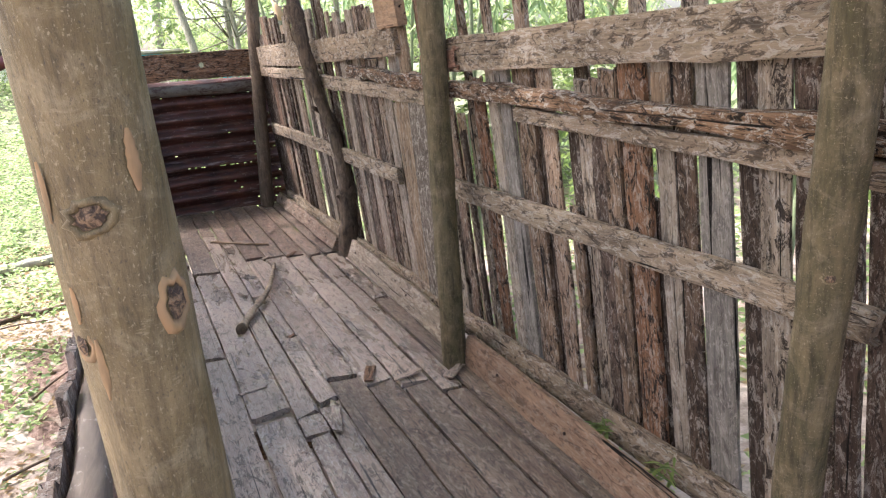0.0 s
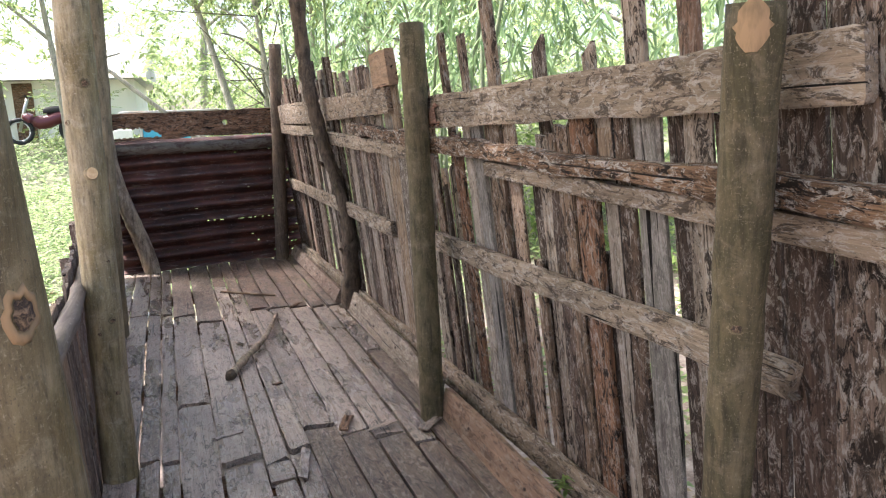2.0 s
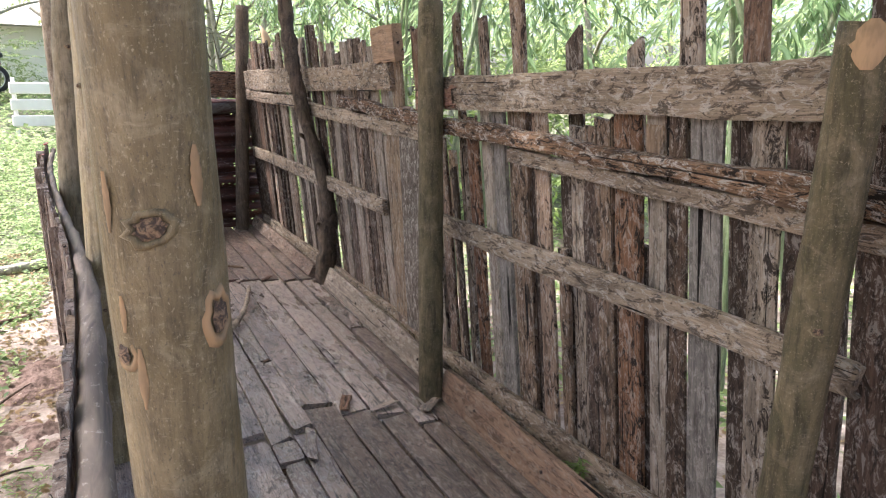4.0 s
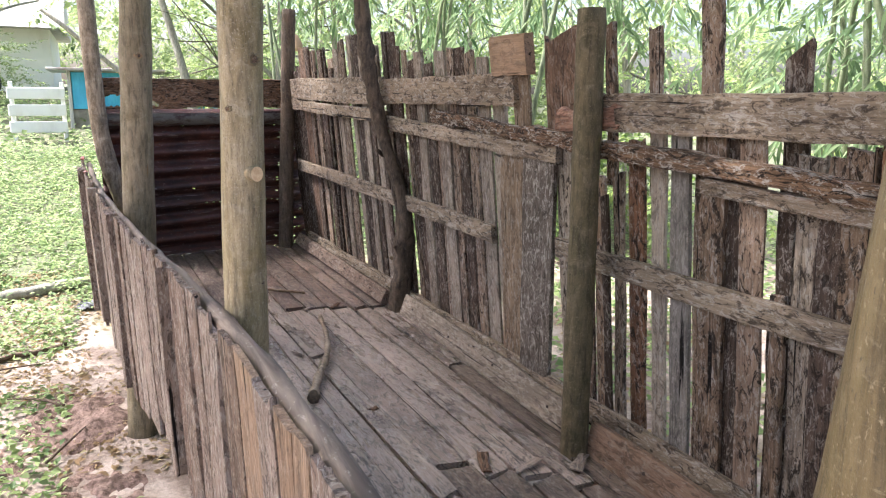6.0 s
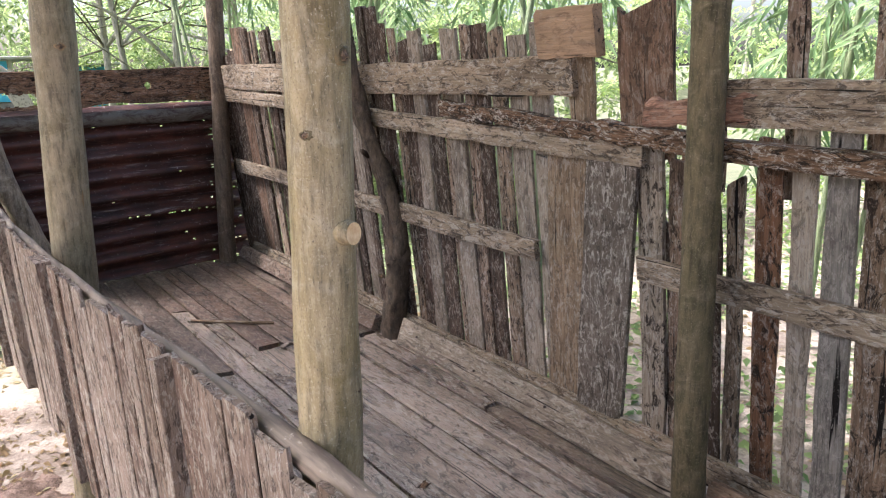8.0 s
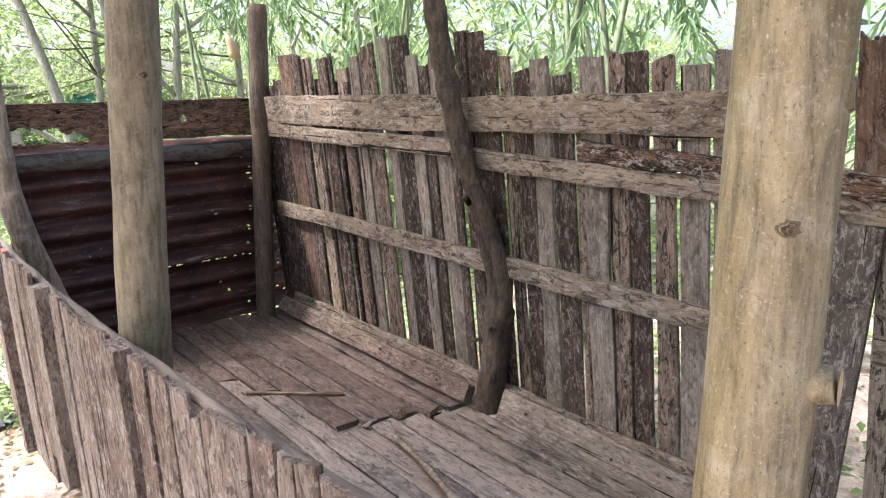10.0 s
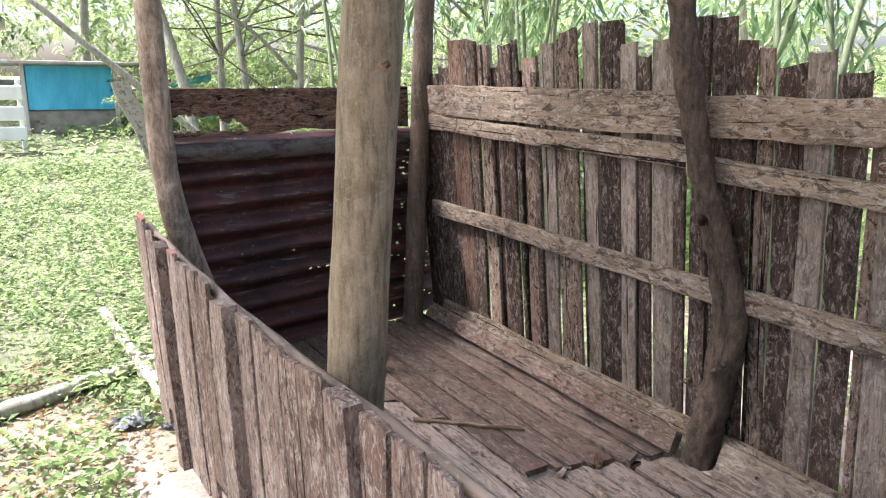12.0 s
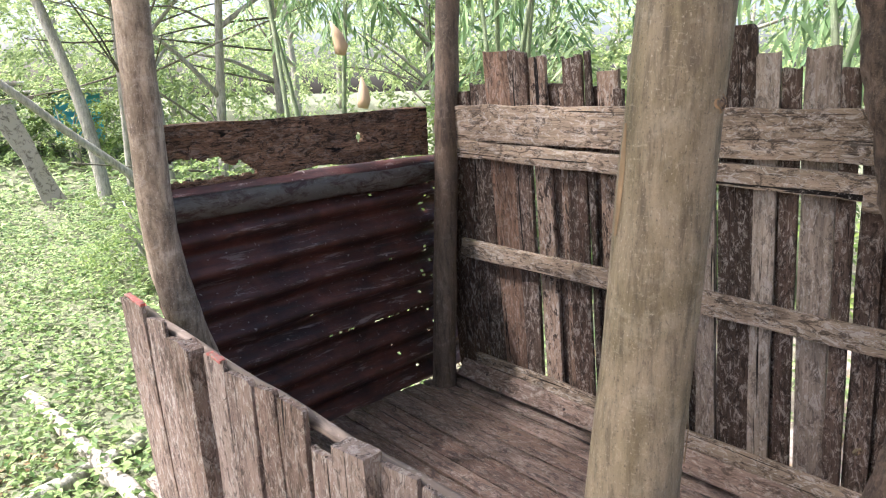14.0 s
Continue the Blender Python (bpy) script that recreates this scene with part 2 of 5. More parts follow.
g1, g2 = k.noise(k.coords((1, 1, 3)), 8, 6, 0.75, 0.6), k.noise(k.coords((1, 1, 1)), 50, 4, 0.7)
c = k.mix((0.098, 0.088, 0.072), (0.040, 0.020, 0.015), k.ramp(g1, [(0.46, 0.0), (0.60, 1.0)]))
k.bump(g2, 0.3, 0.005)
M["iron_grey"] = k.colour(k.mix(c, (0.19, 0.178, 0.15), k.ramp(g2, [(0.60, 0.0), (0.68, 0.5)])))

k = Mat("ground_soil", 0.95, 0, 0.2)
v = k.coords((1, 1, 1), False)
big, mid, tiny = k.noise(v, 0.55, 4, 0.6, 0.6), k.noise(v, 5, 5, 0.65), k.noise(v, 60, 4, 0.7)
soil = k.mix((0.40, 0.335, 0.28), (0.19, 0.145, 0.115), k.ramp(mid, [(0.4, 0.0), (0.62, 1.0)]))
green = k.mix((0.075, 0.095, 0.045), (0.17, 0.18, 0.11), k.ramp(mid, [(0.35, 0.0), (0.65, 1.0)]))
sep = k.node("ShaderNodeSeparateXYZ")
k.link(v, sep.inputs[0])
edge = k.node("ShaderNodeMath")
edge.operation = "MULTIPLY_ADD"
edge.inputs[1].default_value, edge.inputs[2].default_value = 0.16, -0.98
k.link(sep.outputs[1], edge.inputs[0])
addn = k.node("ShaderNodeMath")
k.link(edge.outputs[0], addn.inputs[0])
k.link(big, addn.inputs[1])
c = k.mix(soil, green, k.ramp(addn.outputs[0], [(0.42, 0.0), (0.62, 0.9)]))
c = k.mix(c, k.ramp(tiny, [(0.3, 0.5), (0.65, 1.2)]), 0.6, "MULTIPLY")
k.bump(k.mix(mid, tiny, 0.5), 0.7, 0.03)
M["ground"] = k.colour(c)


def leafmat(name, a, b, rough=0.5):
    k = Mat(name, rough, 0, 0.2)
    g = k.node("ShaderNodeNewGeometry")
    c = k.mix(a, b, g.outputs["Random Per Island"])
    k.colour(c)
    tr = k.node("ShaderNodeBsdfTranslucent")
    k.link(k.mix(c, (0.9, 1.0, 0.62), 0.22), tr.inputs[0])
    mx = k.node("ShaderNodeMixShader")
    mx.inputs[0].default_value = 0.45
    k.link(k.b.outputs[0], mx.inputs[1])
    k.link(tr.outputs[0], mx.inputs[2])
    k.link(mx.outputs[0], k.t.nodes["Material Output"].inputs[0])
    return k.m


M["leaf"] = leafmat("green_leaf", (0.05, 0.11, 0.022), (0.20, 0.27, 0.06))
M["leaf_far"] = leafmat("pale_green_leaf", (0.05, 0.12, 0.03), (0.40, 0.48, 0.17))
M["bamboo_leaf"] = leafmat("bamboo_leaf", (0.035, 0.10, 0.03), (0.24, 0.36, 0.16))
M["weed"] = leafmat("weed_leaf", (0.04, 0.10, 0.025), (0.29, 0.38, 0.14))
M["litter"] = leafmat("dry_leaf", (0.30, 0.20, 0.11), (0.16, 0.10, 0.055), 0.8)
M["cane"] = bark("bamboo_cane_skin", (0.14, 0.19, 0.09), (0.2, 0.23, 0.13), (0.3, 0.31, 0.24), 0.5)
M["sheath"] = Mat("dry_bamboo_sheath", 0.7).colour((0.36, 0.25, 0.145))

# ---- helpers for meshes ----


def mesh_ob(name, verts, faces, mat, parent=None, label="", smooth=False):
    me = bpy.data.meshes.new(name)
    me.from_pydata([tuple(v) for v in verts], [], faces)
    me.update()
    me.materials.append(mat)
    if smooth:
        me.shade_smooth()
    ob = new(name, me)
    if parent:
        ob.parent = parent
    if label:
        ob["label"] = label
    return ob


def thing(name, label, category, group="", at=(0, 0, 0), kind=""):
    ob = new(name)
    ob.location = at
    ob.empty_display_size = 0.1
    return tagged(ob, label, category, group, kind)


def plank_geo(L, W, T, r, ragged=0.012, wob=0.004, n=6, taper=1.0, point=0.0, warp=0.0):
    """Board with length along x, width y, thickness z; uneven edges, worn corners, ragged ends."""
    rows, m = [], 4
    for i in range(n + 1):
        u = i / n
        w = W * (1 + (taper - 1) * u)
        e0, e1 = r.uniform(-wob, wob), r.uniform(-wob, wob)
        z0 = warp * math.sin(math.pi * u) + r.uniform(-wob, wob) * 0.3
        row = []
        for j in range(m):
            s = (0.0, 0.1, 0.9, 1.0)[j]
            y = -w / 2 + e0 + (w + e1 - e0) * s
            x = L * u
            if i in (0, n):
                x += r.uniform(-ragged, ragged * 0.3) * (1 if i else -1)
                if i and point:
                    x -= point * abs(s - 0.35) * 1.6
            row.append((x, y, z0, 0.0022 if j in (0, 3) else 0.0))
        rows.append(row)
    verts = [(x, y, z + T - d) for row in rows for x, y, z, d in row]
    verts += [(x, y, z + d) for row in rows for x, y, z, d in row]
    k, faces = (n + 1) * m, []
    for i in range(n):
        for j in range(m - 1):
            a = i * m + j
            faces.append((a, a + m, a + m + 1, a + 1))
            faces.append((k + a, k + a + 1, k + a + m + 1, k + a + m))
        a, b = i * m, i * m + m - 1
        faces.append((a, k + a, k + a + m, a + m))
        faces.append((b, b + m, k + b + m, k + b))
    for j in range(m - 1):
        a, b = j, n * m + j
        faces.append((a, a + 1, k + a + 1, k + a))
        faces.append((b, k + b, k + b + 1, b + 1))
    return verts, faces


def board(name, o, along, facing, L, W, T, mat, parent, seed, label="", **kw):
    """A plank that starts at o, runs along, and shows its broad face towards facing."""
    r = random.Random(seed)
    verts, faces = plank_geo(L, W, T, r, **kw)
    ob = mesh_ob(name, verts, faces, mat, parent, label)
    x = Vector(along).normalized()
    z = Vector(facing)
    z = (z - x * z.dot(x)).normalized()
    y = z.cross(x)
    ob.matrix_basis = Matrix((x, y, z)).transposed().to_4x4()
    ob.location = o
    return ob


def tube_geo(points, radii, seg=16, bumps=0.0, r=None, cap=True):
    pts = [Vector(p) for p in points]
    verts, faces = [], []
    for i, p in enumerate(pts):
        d = (pts[min(i + 1, len(pts) - 1)] - pts[max(i - 1, 0)]).normalized()
        side = Vector((1, 0, 0)) if abs(d.x) < 0.9 else Vector((0, 1, 0))
        a = (side - d * side.dot(d)).normalized()
        b = d.cross(a)
        for j in range(seg):
            t = 2 * math.pi * j / seg
            q = radii[i] * (1 + bumps * noise.noise((math.cos(t) * 1.5 + i * 0.37, math.sin(t) * 1.5, i * 0.61)))
            verts.append(p + (a * math.cos(t) + b * math.sin(t)) * q)
    for i in range(len(pts) - 1):
        for j in range(seg):
            k2 = (j + 1) % seg
            faces.append((i * seg + j, i * seg + k2, (i + 1) * seg + k2, (i + 1) * seg + j))
    if cap:
        faces.append(tuple(range(seg))[::-1])
        faces.append(tuple((len(pts) - 1) * seg + j for j in range(seg)))
    return verts, faces


def tube(name, points, radii, mat, parent=None, seg=16, bumps=0.0, label=""):
    v, f = tube_geo(points, radii, seg, bumps)
    return mesh_ob(name, v, f, mat, parent, label, True)


def smooth_line(pts, n):
    """n points along a soft curve through pts."""
    out, m = [], len(pts) - 1
    P = [Vector(p) for p in pts]
    for i in range(n):
        u = i / (n - 1) * m
        k0 = min(int(u), m - 1)
        s = u - k0
        a, b, c, d = P[max(k0 - 1, 0)], P[k0], P[k0 + 1], P[min(k0 + 2, m)]
        out.append(0.5 * (2 * b + (c - a) * s + (2 * a - 5 * b + 4 * c - d) * s * s + (3 * b - a - 3 * c + d) * s ** 3))
    return out


# ---- ground ----
def ground_z(x, y):
    """Height of the yard: level at the near end, rising gently beyond the pen."""
    h = float(np.interp(y, (3.0, 5.0, 6.5, 8.4, 11.5, 15.0, 21.0, 26.0), (0.0, 0.03, 0.11, 0.32, 0.72, 1.16, 1.76, 2.1)))
    h *= float(np.interp(x, (1.0, 2.5, 6.0), (1.0, 0.8, 0.7)))
    far = max(abs(x - 0.3), abs(y - 3))
    if far < 16:
        h += 0.02 * noise.noise((x * 0.9, y * 0.9, 0)) + 0.008 * noise.noise((x * 4, y * 4, 3))
    return h


def ground():
    xs = sorted(set([-900, -300, -120, -60, -35, -24] + [round(-16 + 0.25 * i, 2) for i in range(129)] + [24, 35, 60, 120, 300, 900]))
    ys = sorted(set([-900, -300, -100, -40, -20] + [round(-8 + 0.25 * i, 2) for i in range(121)] + [30, 40, 60, 120, 300, 900]))
    verts = [(x, y, ground_z(x, y)) for y in ys for x in xs]
    n = len(xs)
    faces = [(j * n + i, j * n + i + 1, (j + 1) * n + i + 1, (j + 1) * n + i) for j in range(len(ys) - 1) for i in range(n - 1)]
    ob = mesh_ob("ground", verts, faces, M["ground"], None, "", True)
    tagged(ob, "sandy pinkish yard soil with patches of green weeds", "ground", kind="structure")


ground()


def floor_z(y):
    return 0.45 + 0.035 * (y - 2.6)


# ---- back fence ----
def fp(y, z, d=0.0):
    """A place on the leaning back fence: d metres behind the rails' inner face."""
    return Vector((1.20 - 0.065 * y + (1.72 - z) * 0.09 + d, y, z))


F_UP = Vector((-0.09, 0, 1)).normalized()
F_IN = Vector((-1, -0.065, -0.09)).normalized()
F_ALONG = Vector((-0.065, 1, 0)).normalized()
fence = thing("wooden_fence", "tall back fence of grey weathered scrap slats on rails", "fence", at=(0, 0, 0))


def slat(y, top, w, bottom=None, d=0.028, mat="slat", lean=0.0, **kw):
    z0 = floor_z(y) + 0.02 if bottom is None else bottom
    up = (F_UP + F_ALONG * lean).normalized()
    sd = int(y * 1000) + int(w * 7000)
    r = random.Random(sd)
    T = r.uniform(0.012, 0.024)
    base = fp(y, z0, d + T + r.uniform(0, 0.014)) - F_ALONG * lean * (top - z0) * 0.5
    return board("slat", base, up, F_IN + F_ALONG * r.uniform(-0.09, 0.09), (top - z0) / up.z, w, T, M[mat], fence, sd, **kw)


# far half, beyond the broad upright boards: edges along the fence, top, wood
FAR_A = ((6.09, 5.89, 1.90, "d"), (5.88, 5.797, 1.93, "d"), (5.792, 5.667, 2.05, "r"), (5.66, 5.57, 2.045, "d"), (5.562, 5.478, 2.02, "f"), (5.43, 5.40, 1.90, "f"), (5.395, 5.305, 2.01, "d"), (5.30, 5.272, 2.03, "d"), (5.262, 5.18, 1.955, "f"), (5.174, 5.138, 1.90, "d"), (5.132, 5.055, 2.0, "g"), (5.05, 5.004, 2.045, "f"), (4.998, 4.90, 2.075, "s"))
FAR_B = ((4.882, 4.804, 2.075, "g"), (4.798, 4.69, 2.065, "d"), (4.678, 4.612, 1.985, "g"), (4.60, 4.546, 1.94, "d"), (4.54, 4.448, 1.99, "g"), (4.436, 4.385, 1.93, "d"), (4.38, 4.31, 2.06, "d"), (4.298, 4.213, 2.055, "d"), (4.205, 4.145, 1.97, "d"), (4.135, 4.082, 1.945, "f"), (4.074, 3.99, 1.90, "d"), (3.985, 3.91, 1.94, "g"), (3.90, 3.808, 1.877, "d"))
FAR_C = ((3.795, 3.765, 1.80, "f"), (3.76, 3.665, 1.925, "g"), (3.645, 3.582, 1.93, "f"), (3.577, 3.508, 1.93, "d"), (3.482, 3.408, 1.93, "s"), (3.392, 3.30, 1.885, "g"), (3.294, 3.215, 1.92, "g"))
WOODS = dict(f="slat_far", g="slat_grey", d="slat_dark", u="slat_rust", r="slat_red", s="slat", b="slat_blue")
for i, (hi, lo, top, w) in enumerate(FAR_A + FAR_B + FAR_C):
    slat((hi + lo) / 2, top, hi - lo, mat=WOODS[w], d=0.026 + 0.007 * (i % 3), lean=rnd.uniform(-0.008, 0.008), ragged=0.014, point=0.03 if i in (11, 12, 30) else 0.0)
# dark boards added behind the open joints, standing in for the shade there
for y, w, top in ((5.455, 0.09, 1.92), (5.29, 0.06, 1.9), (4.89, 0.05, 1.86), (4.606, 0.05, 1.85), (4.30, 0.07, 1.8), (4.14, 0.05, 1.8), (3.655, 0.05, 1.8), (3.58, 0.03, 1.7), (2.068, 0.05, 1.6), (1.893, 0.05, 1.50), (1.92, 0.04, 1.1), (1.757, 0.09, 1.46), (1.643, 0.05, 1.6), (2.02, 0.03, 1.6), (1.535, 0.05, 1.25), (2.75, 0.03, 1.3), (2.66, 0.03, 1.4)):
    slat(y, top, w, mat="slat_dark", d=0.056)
# near half: infill slats, most with their tops behind the broad rail
NEAR_A = ((2.843, 2.757, 1.56, "s"), (2.742, 2.665, 1.50, "f"), (2.655, 2.60, 1.44, "s"), (2.595, 2.557, 1.38, "d"), (2.553, 2.505, 1.50, "s"), (2.37, 2.312, 1.66, "g"), (2.283, 2.207, 1.64, "b"), (2.193, 2.082, 1.65, "s"), (2.056, 2.024, 1.62, "d"), (2.016, 1.93, 1.64, "f"), (1.912, 1.866, 1.19, "s"), (1.862, 1.785, 1.57, "s"))
NEAR_B = ((1.725, 1.652, 1.60, "s"), (1.635, 1.535, 1.63, "u"), (1.521, 1.436, 1.65, "g"), (1.43, 1.367, 1.65, "s"), (1.362, 1.264, 1.66, "b"), (1.245, 1.19, 1.64, "d"), (1.178, 1.105, 1.65, "s"), (1.10, 1.014, 1.62, "d"), (1.008, 0.957, 1.64, "d"), (0.705, 0.60, 1.62, "d"), (0.595, 0.50, 1.60, "f"), (0.495, 0.42, 1.64, "s"))
for i, (hi, lo, top, w) in enumerate(NEAR_A + NEAR_B):
    slat((hi + lo) / 2, top, hi - lo, mat=WOODS[w], d=0.027 + 0.008 * (i % 3), lean=rnd.uniform(-0.008, 0.008), bottom=floor_z(lo) + 0.05, ragged=0.016, point=0.07 if i == 4 else 0.0)
slat(2.428, 1.58, 0.066, mat="slat_rust", d=0.036)
slat(1.49, 1.61, 0.06, bottom=1.45, mat="tan_dull", d=0.034, point=0.10)
slat(1.735, 1.575, 0.05, bottom=1.43, mat="slat_far", d=0.026)
slat(0.885, 2.08, 0.092, mat="slat_dark", d=0.026)
slat(0.765, 1.98, 0.115, mat="slab", d=0.026, wob=0.010)
# tall ones nailed on behind, standing above the broad rail
for yc, w, top, pt, wd in ((2.62, 0.04, 1.97, 0.02, "f"), (2.397, 0.05, 1.93, 0, "f"), (2.184, 0.07, 2.02, 0.0, "f"), (1.925, 0.08, 1.89, 0.07, "d"), (1.65, 0.066, 1.85, 0.07, "f"), (1.45, 0.07, 2.1, 0, "f"), (1.265, 0.075, 2.1, 0, "r")):
    slat(yc, top, w, bottom=1.40, mat=WOODS[wd], d=0.118 if yc < 2.1 else 0.085, point=pt)
# broad upright boards and the block between the two halves
slat(3.245, 1.47, 0.065, mat="slat_grey", d=0.02)
slat(3.145, 1.52, 0.155, mat="tan_dull", d=0.006, lean=-0.06)
slat(3.045, 1.90, 0.10, bottom=1.47, mat="tan_dull", d=0.012)
slat(2.968, 1.50, 0.195, mat="slab_smooth", d=0.0, lean=-0.11)
slat(2.83, 1.95, 0.185, bottom=1.45, mat="slat_red", d=0.046, ragged=0.05)


def rail(name, y0, y1, zc0, zc1, w, T, mat, d=0.0, seed=1, label="", **kw):
    a, b = fp(y0, zc0, d), fp(y1, zc1, d)
    return board(name, a, b - a, F_IN, (b - a).length, w, T, M[mat], fence, seed, label, n=14, **kw)


rail("rail", 0.73, 2.60, 1.668, 1.662, 0.120, 0.028, "rail", 0.028, 11, "broad grey lichen-spotted top rail", wob=0.004)
rail("rail", 0.40, 2.66, 1.440, 1.545, 0.058, 0.05, "rot", 0.030, 12, "crumbling rotten brown rail", wob=0.010, ragged=0.03)
rail("rail", 2.62, 3.75, 1.550, 1.625, 0.055, 0.045, "rot", 0.026, 13, "crumbling rotten brown rail", wob=0.010, ragged=0.03)
rail("rail", 2.45, 2.80, 1.655, 1.63, 0.075, 0.03, "split", 0.020, 22, "split reddish rail end", wob=0.010, ragged=0.05)
rail("rail", 0.40, 2.14, 1.372, 1.460, 0.050, 0.024, "rail", 0.028, 14, wob=0.004)
rail("rail", 0.89, 2.83, 1.105, 1.142, 0.078, 0.026, "rail", 0.026, 15, wob=0.004)
rail("rail", 3.05, 4.33, 1.738, 1.742, 0.130, 0.026, "rail", 0.024, 16, "broad grey split top rail", wob=0.006, ragged=0.02)
rail("rail", 4.30, 6.00, 1.742, 1.765, 0.150, 0.026, "rail", 0.026, 17, "broad pale grey top rail", wob=0.004)
rail("rail", 2.79, 4.36, 1.503, 1.575, 0.072, 0.03, "rail", 0.024, 18, wob=0.006)
rail("rail", 4.30, 6.00, 1.60, 1.655, 0.072, 0.028, "rail", 0.024, 19, wob=0.005)
rail("rail", 3.27, 5.98, 1.12, 1.205, 0.080, 0.028, "rail", 0.026, 20, wob=0.004)
board("block", fp(2.945, 1.872, 0.03), F_ALONG, F_IN, 0.25, 0.15, 0.045, M["block_tan"], fence, 21, "tan wooden block nailed on top")

# nail heads in the block and the rails
M["nail"] = Mat("rusty_nail", 0.6, 0.6).colour((0.05, 0.035, 0.028))
for y, z, d in ((2.87, 1.915, 0.028), (2.99, 1.918, 0.028), (3.02, 1.83, 0.028), (1.14, 1.685, 0.026), (1.55, 1.64, 0.026), (2.1, 1.69, 0.026), (1.35, 1.12, 0.024), (1.9, 1.135, 0.024), (2.6, 1.14, 0.024), (3.5, 1.76, 0.022), (3.95, 1.71, 0.022), (4.8, 1.77, 0.024), (5.5, 1.74, 0.024), (4.6, 1.18, 0.024)):
    p = fp(y, z, d)
    tube("nail", [p, p + F_IN * 0.004, p + F_IN * 0.006], [0.006, 0.006, 0.003], M["nail"], fence, 8)

# kickboards and sill beam along the foot of the fence
kick = thing("kickboard", "pale tan plank on edge at the fence foot", "plank")
a, b = Vector((1.115, 0.42, floor_z(0.42) + 0.065)), Vector((1.045, 2.49, floor_z(2.49) + 0.065))
board("plank", a, b - a, (-1, -0.05, 0.15), (b - a).length, 0.13, 0.025, M["tan"], kick, 31, n=8)
kick2 = thing("kickboard", "tilted grey plank on edge between two posts", "plank")
a, b = Vector((1.045, 2.58, floor_z(2.58) + 0.062)), Vector((1.0, 4.16, floor_z(4.16) + 0.056))
board("plank", a, b - a, (-1, -0.05, 0.35), (b - a).length, 0.115, 0.025, M["slat_grey"], kick2, 32, n=10, wob=0.006)
kick3 = thing("kickboard", "rounded reddish-brown pole along the fence foot", "plank")
a, b = Vector((0.957, 4.31, floor_z(4.31) + 0.05)), Vector((0.87, 5.98, floor_z(5.98) + 0.05))
board("plank", a, b - a, (-1, 0, 0.5), (b - a).length, 0.08, 0.045, M["low_dark"], kick3, 33, n=10)
for kb, x0, y0, x1, y1, tilt in ((kick, 1.088, 0.9, 1.022, 2.2, 0.15), (kick2, 1.015, 2.75, 0.972, 4.0, 0.35), (kick3, 0.905, 4.5, 0.84, 5.8, 0.5)):
    for q in range(4):
        y = y0 + (y1 - y0) * q / 3
        p = Vector((x0 + (x1 - x0) * q / 3, y, floor_z(y) + 0.068 + 0.012 * (q % 2)))
        tube("nail", [p, p + Vector((-0.004, 0, 0.004 * tilt)), p + Vector((-0.006, 0, 0.006 * tilt))], [0.006, 0.006, 0.003], M["nail"], kb, 8)
sill = thing("sill_beam", "mossy grey beam under the back fence slats", "beam")
a, b = fp(0.42, floor_z(0.42) + 0.07, 0.024), fp(5.95, floor_z(5.95) + 0.07, 0.024)
board("beam", a, b - a, (-1, 0, 0.2), (b - a).length, 0.09, 0.03, M["rail"], sill, 34, n=24, wob=0.006)

# ---- floor ----
floor = thing("floor", "worn grey-brown wooden plank floor with broken ends", "floor", kind="structure")


def low_x(y):
    """Outer slats' inner face along the low wall, which bends where the third trunk stands."""
    return float(np.interp(y, (0.0, 1.0, 1.6, 2.3, 2.93, 3.82, 4.66, 5.3, 5.95), (-0.15, -0.185, -0.208, -0.248, -0.316, -0.430, -0.524, -0.578, -0.605)))


def wall_x(y):
    """Inner line of the low wall, to which the floor reaches."""
    return low_x(y) + 0.03


# joints between the floorboards: place across the floor, and where each board is cut
EDGES = (-0.42, -0.33, -0.24, -0.13, -0.05, 0.015, 0.15, 0.30, 0.39, 0.475, 0.60, 0.715, 0.842, 0.94, 1.035, 1.14)
CUTS = ((5.0,), (3.7, 4.75), (0.45, 2.58, 4.62), (0.45, 2.55, 4.60), (0.45, 2.52, 4.56), (0.45, 3.02, 4.5), (0.45, 2.41, 4.3), (0.45, 2.22, 2.37, 5.2), (0.45, 2.42, 3.73, 4.95), (0.45, 2.60, 4.46), (0.45, 2.50, 4.44), (0.45, 2.43, 4.40), (0.45, 2.32, 4.36), (0.45, 3.4, 4.34), (0.45, 2.7, 5.3))


def edge_x(c, y):
    return c - 0.048 * (y - 2.5)


